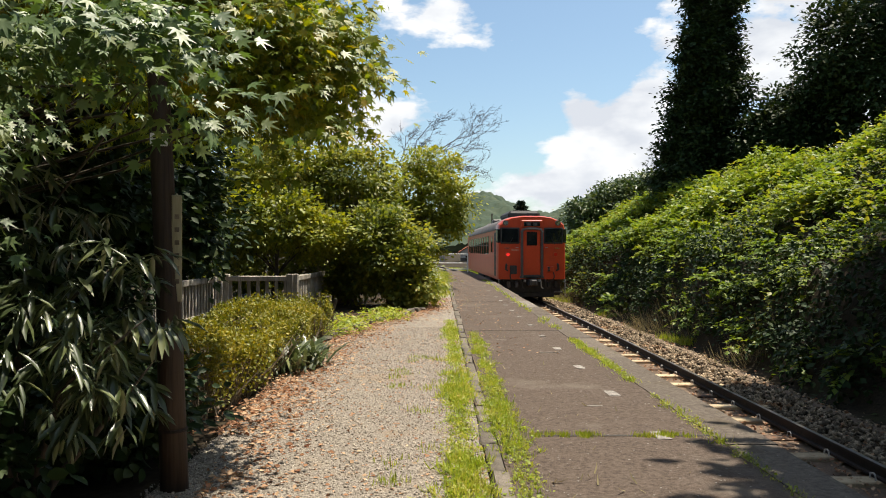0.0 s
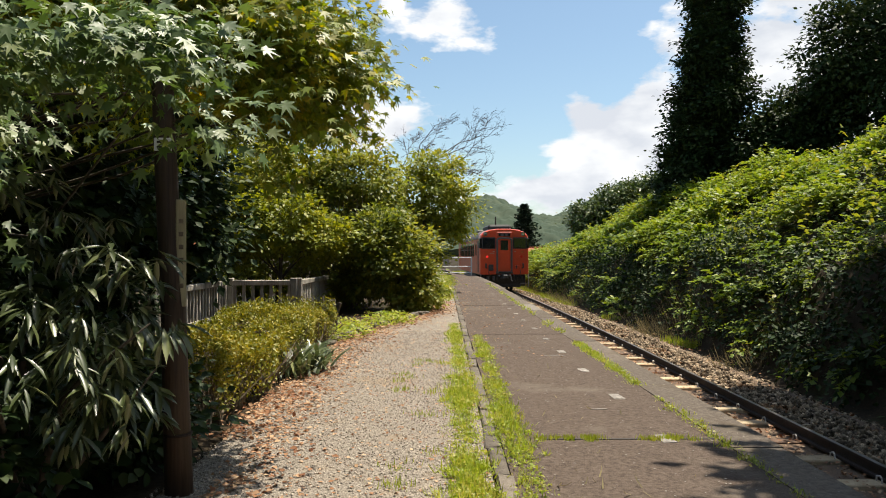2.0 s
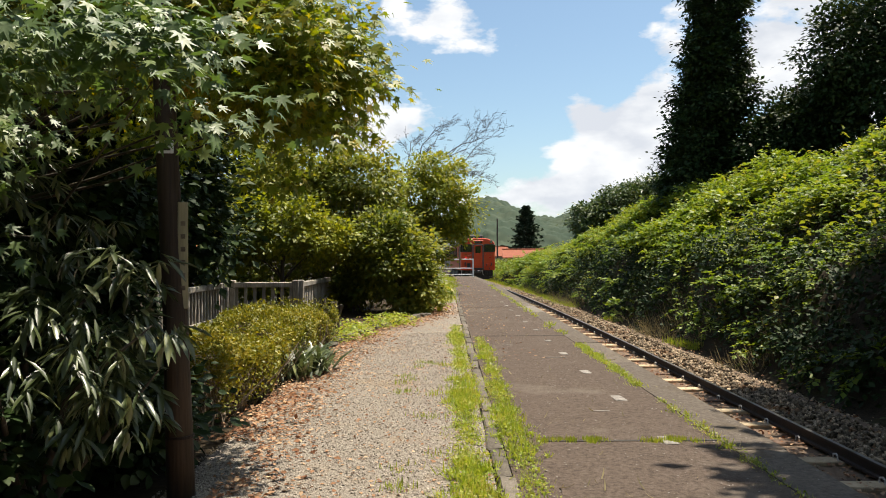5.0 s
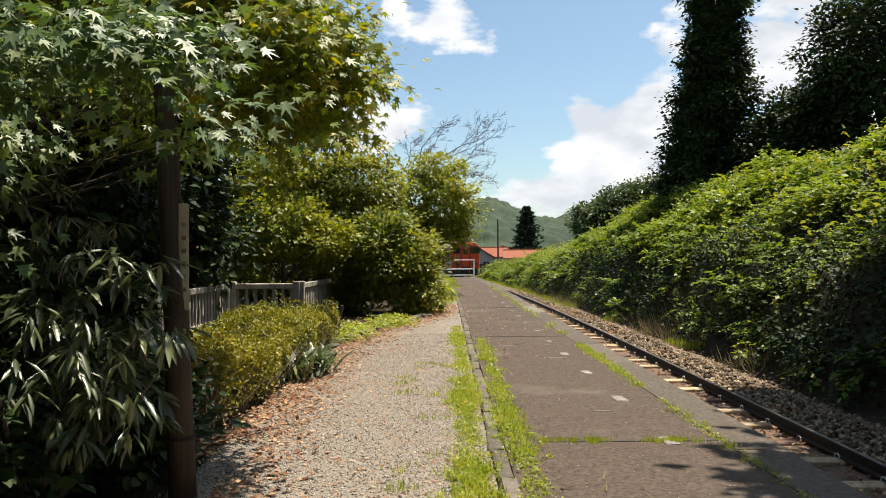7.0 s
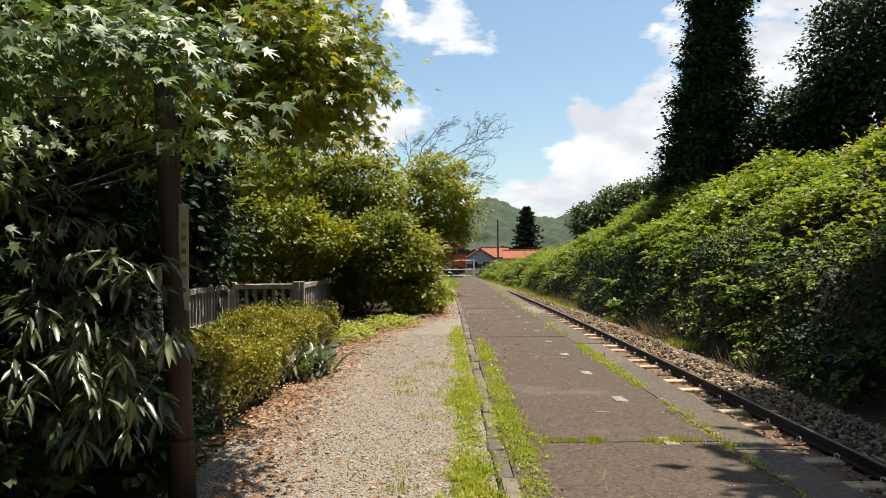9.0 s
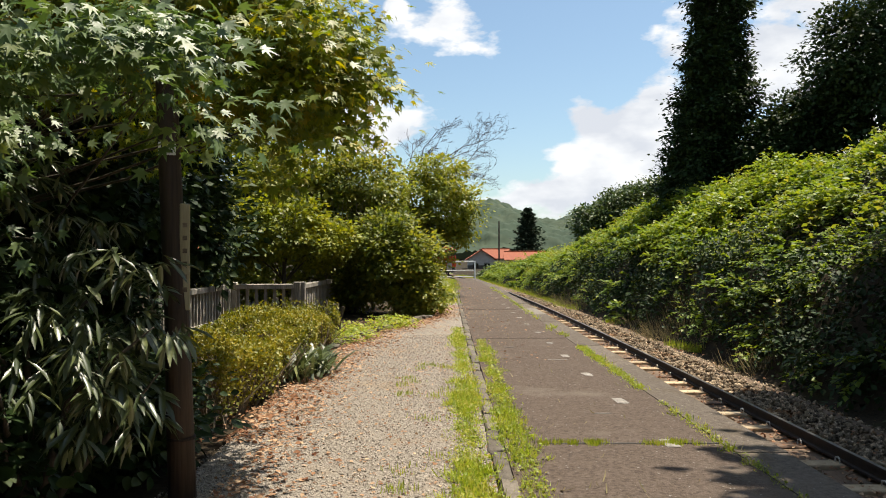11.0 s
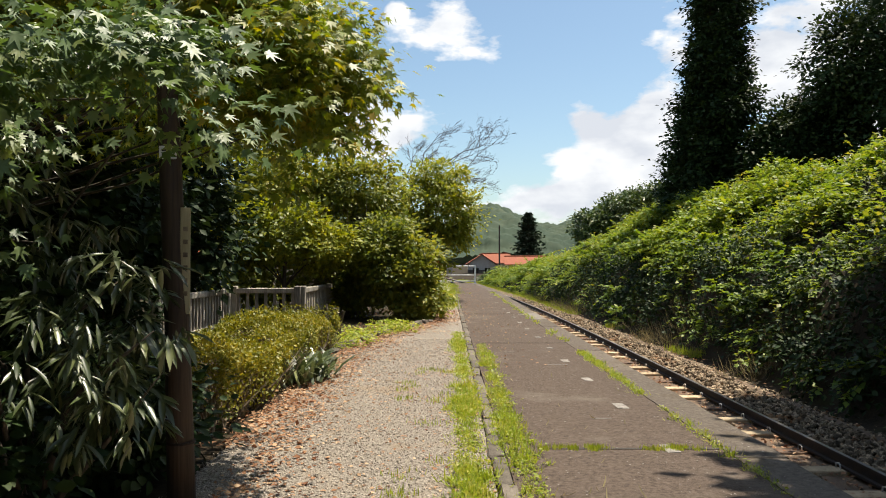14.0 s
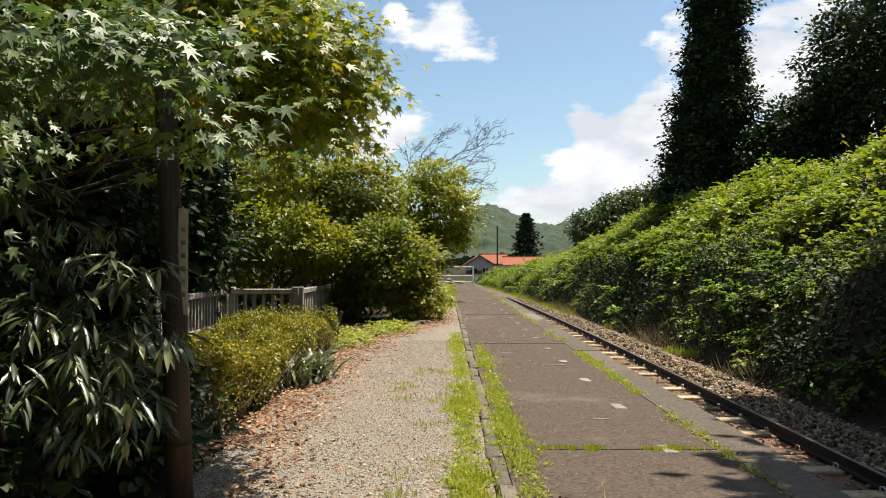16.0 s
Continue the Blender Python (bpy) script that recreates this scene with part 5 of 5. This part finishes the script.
def build_edge_slabs():
    """Concrete slabs along the platform's edge, with open joints."""
    rng = np.random.default_rng(68)
    k = tagged(empty("platform_edge"), "grey concrete platform edge beside the track", "platform edge", kind="structure")
    for i in range(27):
        y0, y1 = -7.1 + 2.0 * i + 0.006, -7.1 + 2.0 * (i + 1) - 0.006
        a, b = rng.normal(0.006, 0.003), rng.normal(0, 0.006)
        q = strip("edge_slab", [y0, y1], lambda y: edge_x(y) - 0.34, lambda y: edge_x(y) + b, -1.1, a, PALE_SLAB if i == 12 else EDGE_CONC)
        q.parent = k


def build_platform_marks():
    rng = np.random.default_rng(64)
    for y, w in ((5.12, 0.10), (6.63, 0.11), (8.13, 0.10), (9.65, 0.10), (11.1, 0.09), (12.7, 0.09), (14.3, 0.09), (15.8, 0.09), (17.3, 0.09), (18.9, 0.08), (20.4, 0.08), (23.5, 0.08), (26.5, 0.08)):
        bm = boxed(-0.042, 0.042, -w * 1.0, w * 1.0, 0.0, 0.005)
        for v in bm.verts:
            v.co.x += rng.normal(0, 0.007)
            v.co.y += rng.normal(0, 0.01)
        m = tagged(finish("platform_mark", bm, PAINT_WORN), "small worn white mark on the asphalt", "mark", "platform marks", kind="structure")
        m.matrix_world = pose(MARK_X + rng.normal(0, 0.008), y, 0.0125, 0, 0, rng.normal(0, 2))
    for x0, x1, y, w in ((0.62, 1.87, 5.12, 0.03), (1.25, 1.5, 9.3, 0.035), (0.8, 0.95, 10.6, 0.03), (1.2, 1.34, 6.1, 0.02), (0.45, 1.87, 11.8, 0.022), (0.45, 1.87, 18.4, 0.03), (1.72, 1.87, 18.2, 0.09)):
        m = tagged(finish("patch_seam", boxed(x0, x1, y - w / 2, y + w / 2, 0.0122, 0.0165), TAR if y in (5.12, 11.8, 18.4) else PAINT_WORN), "thin seam across the asphalt", "seam", kind="structure")


def build_grit():
    """Small pale chips, dry stalks and fallen leaves lying on the asphalt."""
    rng = np.random.default_rng(67)
    n = 1500
    y = 3.0 + 26 * rng.random(n) ** 1.5
    x = rng.uniform(0.45, 2.2, n)
    at = np.stack([x, y, np.full(n, 0.0165)], -1)
    flat = np.tile((0, 0, 1.0), (n, 1)) + rng.normal(size=(n, 3)) * 0.1
    tagged(leaves("asphalt_chips", at, np.stack([rng.normal(size=n), rng.normal(size=n), np.zeros(n)], -1), flat, rng.uniform(0.006, 0.022, n), OVAL, PAINT_WORN), "pale chips and grit on the asphalt", "grit", kind="stuff")
    n = 120
    y = 3.2 + 16 * rng.random(n) ** 1.3
    x = np.where(rng.random(n) < 0.6, rng.uniform(0.5, 1.1, n), rng.uniform(0.5, 2.2, n))
    at = np.stack([x, y, np.full(n, 0.016)], -1)
    a = rng.uniform(0, 6.283, n)
    tagged(leaves("dry_stalks", at, np.stack([np.cos(a), np.sin(a), rng.uniform(0.02, 0.5, n)], -1), np.tile((0, 0, 1.0), (n, 1)) + rng.normal(size=(n, 3)) * 0.2, rng.uniform(0.03, 0.10, n), BLADE, DRY_GRASS), "dry grass stalks lying on the asphalt", "stalks", kind="stuff")
    n = 700
    y = 9 + 30 * rng.random(n)
    x = 0.42 + np.abs(rng.normal(0, 0.5, n))
    at = np.stack([np.minimum(x, 2.2), y, np.full(n, 0.017)], -1)
    tagged(leaves("leaf_litter", at, np.stack([rng.normal(size=n), rng.normal(size=n), rng.normal(0, 0.1, n)], -1), np.tile((0, 0, 1.0), (n, 1)) + rng.normal(size=(n, 3)) * 0.3, rng.uniform(0.02, 0.05, n), OVAL, DEAD_LEAF), "dry leaves scattered on the asphalt", "leaves", kind="stuff")


build_grit()
MARK_X = 1.53
TAR = surface("dark_joint", (0.03, 0.028, 0.025), (0.07, 0.06, 0.05), 10, 0.95, 0.3, 60)
build_edge_slabs()
build_platform_marks()


def build_stones():
    """Ballast stones along the line."""
    rng = np.random.default_rng(65)
    ico = bmesh.new()
    bmesh.ops.create_icosphere(ico, subdivisions=1, radius=1.0)
    tv = np.array([v.co[:] for v in ico.verts])
    tf = np.array([[v.index for v in f.verts] for f in ico.faces])
    ico.free()
    n = 24000
    y = 4 + 46 * rng.random(n) ** 1.4
    u = np.where(rng.random(n) < 0.72, rng.uniform(0.62, 2.35, n), rng.uniform(-0.2, 0.62, n))
    z = RAIL_Z - 0.17 - np.clip((u - 1.6) * 0.22, 0, 1) + rng.normal(0, 0.018, n) - np.where(u < 0.6, 0.06, 0)
    s = rng.uniform(0.016, 0.05, n) * np.where(u < 0.6, 0.6, 1.0)
    c = np.stack([line_x(y) + u, y, z], -1)
    v = tv[None] * (s[:, None, None] * (1 + rng.normal(0, 0.26, (n, len(tv), 1)))) * rng.uniform(0.7, 1.25, (n, 1, 3))
    f = tf[None] + (np.arange(n) * len(tv))[:, None, None]
    tagged(from_arrays("ballast_stones", (c[:, None] + v).reshape(-1, 3), f.reshape(-1, 3), STONE), "loose grey and rusty ballast stones", "stones", kind="stuff")
    n = 20000
    y = 2.4 + 10 * rng.random(n) ** 1.3
    x = rng.uniform(-1.6, 0.25, n)
    c = np.stack([x, y, wob(x, y, 2.2, 0.012) + 0.006], -1)
    s = rng.uniform(0.003, 0.009, n)
    v = tv[None] * (s[:, None, None] * (1 + rng.normal(0, 0.26, (n, len(tv), 1)))) * rng.uniform(0.7, 1.25, (n, 1, 3))
    f = tf[None] + (np.arange(n) * len(tv))[:, None, None]
    tagged(from_arrays("loose_gravel", (c[:, None] + v).reshape(-1, 3), f.reshape(-1, 3), GRAVEL_STONE), "loose pale gravel on the path", "gravel", kind="stuff")


GRAVEL_STONE = surface("gravel_stone", (0.17, 0.14, 0.11), (0.44, 0.38, 0.31), 40, 0.9, 0.2, 90, spread=(0.3, 0.7), island=0.45)
build_stones()


def build_bare_tree():
    rng = np.random.default_rng(66)
    root = tagged(empty("bare_tree", pose(-2.0, 33, 0)), "nearly leafless tree with fine spreading twigs", "tree")
    bm = bmesh.new()
    fine = bmesh.new()

    def grow(a, d, l, r, depth):
        pts, p, q = [a], a, d.copy()
        for s in range(3):
            q = (q + Vector(rng.normal(0, 0.16, 3)) + Vector((0, 0, 0.05))).normalized()
            p = p + q * l / 3
            pts.append(p)
        tube(bm if depth > 1 else fine, pts, [r, r * 0.85, r * 0.7, r * 0.5], 6 if depth > 2 else 4, False)
        if depth == 0:
            return
        for k in range(3 if depth > 1 else 5):
            at = pts[1 + k % 3]
            side = Vector(rng.normal(0, 1, 3))
            nd = (q * 0.75 + side.normalized() * 0.75 + Vector((0.10, 0, 0.05))).normalized()
            nd.z = nd.z * 0.7
            grow(at, nd.normalized(), l * rng.uniform(0.5, 0.72), max(r * 0.55, 0.006), depth - 1)

    tube(bm, [Vector((0, 0, -0.3)), Vector((0.1, 0, 2)), Vector((0.2, 0, 4.0)), Vector((0.5, 0, 5.2))], [0.16, 0.14, 0.12, 0.09], 8)
    for d, l in (((0.8, 0.1, 0.7), 2.3), ((0.3, -0.2, 1.0), 1.6), ((-0.55, 0.1, 0.8), 1.9), ((0.95, 0.2, 0.3), 2.5)):
        grow(Vector((0.45, 0, 4.7)), Vector(d).normalized(), l, 0.036, 5)
    part("trunk", bm, PALE_BARK, root)
    part("twig_crown", fine, PALE_BARK, root)


build_bare_tree()


# ---------------------------------------------------------------- far end: gate, houses, hills
def build_gate():
    g = tagged(empty("barrier_fence", pose(-0.6, 44.3, 0)), "white painted pipe barrier at the platform's end", "barrier")
    part("post", tube(bmesh.new(), [(2.22, 0, -0.2), (2.22, 0, 1.12)], [0.045, 0.045], 10), WHITE_PAINT, g)
    part("post", tube(bmesh.new(), [(0.0, 0, -0.2), (0.0, 0, 1.08)], [0.032, 0.032], 10), WHITE_PAINT, g)
    for z in (0.17, 0.54, 1.08):
        part("rail", tube(bmesh.new(), [(-1.0, 0, z), (2.22, 0, z)], [0.028, 0.028], 8), WHITE_PAINT, g)
    part("sign_plate", boxed(0.55, 0.85, -0.07, -0.05, 0.6, 1.0, 0.005), PLASTER, g)


build_gate()


def house(x, y, w, d, wall, rise, rz, label):
    h = tagged(empty("house", pose(x, y, -1.9, 0, 0, rz)), label, "house", "village houses")
    part("wall", boxed(-w / 2, w / 2, -d / 2, d / 2, -0.5, wall), PLASTER, h)
    part("wainscot", boxed(-w / 2 - 0.03, w / 2 + 0.03, -d / 2 - 0.03, d / 2 + 0.03, -0.5, wall * 0.55), DARK_WALL, h)
    bm = bmesh.new()
    o = 0.6
    for s in (-1, 1):
        vs = [(s * (w / 2 + o), -d / 2 - o, wall - 0.25), (s * (w / 2 + o), d / 2 + o, wall - 0.25), (0, d / 2 + o, wall + rise), (0, -d / 2 - o, wall + rise)]
        q = [bm.verts.new(v) for v in vs] + [bm.verts.new((v[0], v[1], v[2] + 0.16)) for v in vs]
        for f in ((0, 1, 2, 3), (4, 5, 6, 7), (0, 1, 5, 4), (1, 2, 6, 5), (2, 3, 7, 6), (3, 0, 4, 7)):
            bm.faces.new([q[k] for k in f])
    bmesh.ops.recalc_face_normals(bm, faces=bm.faces)
    part("roof", bm, TILE_ORANGE, h, "orange glazed tile roof")
    part("ridge", boxed(-0.18, 0.18, -d / 2 - o, d / 2 + o, wall + rise + 0.05, wall + rise + 0.35, 0.05), TILE_ORANGE, h)
    for s in (-1, 1):
        win = part("window", boxed(s * w * 0.22 - 0.6, s * w * 0.22 + 0.6, -d / 2 - 0.05, -d / 2 + 0.05, 0.9, 2.0), GLASS_DARK, h)
        part("window_frame", boxed(s * w * 0.22 - 0.03, s * w * 0.22 + 0.03, -d / 2 - 0.07, -d / 2 - 0.05, 0.9, 2.0), PLASTER, win)
    gb = bmesh.new()
    q = [gb.verts.new(v) for v in ((-w / 2, -d / 2, wall), (w / 2, -d / 2, wall), (0, -d / 2, wall + rise), (-w / 2, d / 2, wall), (w / 2, d / 2, wall), (0, d / 2, wall + rise))]
    for f in ((0, 1, 2), (3, 5, 4), (0, 3, 4, 1)):
        gb.faces.new([q[k] for k in f])
    part("gable", gb, PLASTER, h)


house(7.2, 162, 5.6, 7.0, 2.9, 1.9, 0, "plastered village house with an orange tile roof")
house(12.4, 190, 10.0, 6.0, 3.1, 2.2, 90, "village house with a low orange tile roof")
house(15.2, 146, 11.0, 7.0, 2.9, 1.3, 86, "dark timber house with an orange tile roof")
for bx, by, s, sd in ((6.2, 96, 1.5, 91), (8.4, 104, 1.8, 92), (4.6, 84, 1.0, 93), (7.4, 80, 0.9, 94), (10.5, 112, 1.6, 95)):
    tree("bush", "rounded green bush beside the line", (bx, by, -1.4), s, [((0, 0, s * 0.6), (s, s, s * 0.65)), ((s * 0.7, 0, s * 0.4), (s * 0.7, s * 0.7, s * 0.45))], 150, 26, 0.25, 0.22, LEAF_BANK if sd % 2 else LEAF_MID, sd, 0.08, category="bush", group="trackside bushes")
house(-19.5, 52.0, 9.0, 7.0, 2.6, 1.5, 80, "low house with an orange tile roof behind the garden trees")


def build_hills():
    """Wooded hills: every tree crown a bump of the one skin."""
    rng = np.random.default_rng(71)
    xs = spaced((-500, -60, 12), (-60, 330, 2.2), (330, 701, 12))
    ysr = spaced((520, 545, 8), (545, 730, 3.2), (730, 1100, 24))
    X, Y = np.meshgrid(xs, ysr)
    prof = 45 * np.exp(-((xs - 38) / 42) ** 2) + 66 * np.exp(-((xs - 185) / 95) ** 2) + 30 * np.exp(-((xs + 60) / 60) ** 2) + 46 * np.exp(-((xs + 190) / 130) ** 2) + 40 * np.exp(-((xs - 480) / 160) ** 2)
    H = prof[None, :] * np.exp(-((Y - 700) / 150) ** 2) + wob(X, Y, 0.06, 2.5) - 5
    crowns = np.zeros_like(H)
    for k in range(5200):
        cx, cy, r = rng.uniform(-60, 330), rng.uniform(548, 726), rng.uniform(3.2, 6.5)
        a, b = np.searchsorted(xs, (cx - r, cx + r))
        c, e = np.searchsorted(ysr, (cy - r, cy + r))
        q = 1 - ((X[c:e, a:b] - cx) ** 2 + (Y[c:e, a:b] - cy) ** 2) / r ** 2
        crowns[c:e, a:b] = np.maximum(crowns[c:e, a:b], np.sqrt(np.maximum(q, 0)) * r * rng.uniform(0.6, 1.25))
    H = H + crowns + rng.normal(0, 0.5, X.shape)
    v = np.stack([X, Y, H], -1).reshape(-1, 3)
    a = len(xs)
    i = (np.arange(len(ysr) - 1)[:, None] * a + np.arange(a - 1)[None]).ravel()
    tagged(from_arrays("hills", v, np.stack([i, i + 1, i + a + 1, i + a], -1), LEAF_HAZY, smooth=False), "wooded low hills in the distance", "hills", kind="structure")


build_hills()


def build_conifer():
    rng = np.random.default_rng(81)
    root = tagged(empty("conifer", pose(17.4, 160, -1.8)), "dark pointed conifer behind the houses", "tree")
    part("trunk", tube(bmesh.new(), [(0, 0, -0.3), (0, 0, 13.4)], [0.3, 0.04], 8), BARK, root)
    n = 5200
    h = rng.random(n) ** 0.8
    z = 1.5 + 12.2 * h
    r = (1 - h) ** 0.75 * 5.0 * (0.35 + 0.65 * np.abs(np.sin(z * 1.9 + np.sin(z)))) * (0.75 + 0.5 * np.sin(rng.integers(0, 9, n) * 0.7)) * rng.random(n) ** 0.4 + 0.1
    a = rng.uniform(0, 6.283, n)
    at = np.stack([r * np.cos(a), r * np.sin(a), z], -1)
    tip = np.stack([np.cos(a), np.sin(a), rng.normal(0.1, 0.3, n)], -1)
    leaves("crown", at, tip, rng.normal(size=(n, 3)) * 0.5 + np.array((0, 0, 1)), rng.uniform(0.4, 0.9, n), OVAL, LEAF_CONIFER, root)


build_conifer()
tagged(empty("telegraph_pole", pose(8.2, 118, -1.8)), "slim dark telegraph pole among the houses", "pole")
part("shaft", tube(bmesh.new(), [(0, 0, -0.3), (0, 0, 9.0)], [0.15, 0.11], 8), POLE_WOOD, bpy.data.objects["telegraph_pole"])


# ---------------------------------------------------------------- what moves
SPEED = 6.05


def motions():
    rows = []
    for k in range(33):
        t = k * 0.5
        y = 30.9 + SPEED * t
        a = Vector((float(line_x(y + 2.4)), y + 2.4))
        b = Vector((float(line_x(y + CAR_LEN - 2.4)), y + CAR_LEN - 2.4))
        turn = math.degrees(math.atan2(a.x - b.x, b.y - a.y))
        x = a.x + (a.x - b.x) / (b.y - a.y) * 2.4
        rows.append((t, pose(x, y, RAIL_Z, 0, 0, turn)))
    walk(railcar, rows)
    # the maple's branches stir in the breeze
    for q, br in enumerate(maple_branches):
        walk(br, [(k * 0.5, pose(0, 0, 0, 0.16 * math.sin(k * 0.55 + q * 0.4), 0.13 * math.sin(k * 0.42 + q), 0.12 * math.sin(k * 0.5 + q * 0.7))) for k in range(33)])
    for w, ya in wheelsets:
        walk(w, [(k * 0.1, pose(0, ya, 0.43, -math.degrees(SPEED * k * 0.1 / 0.43))) for k in range(161)])


motions()
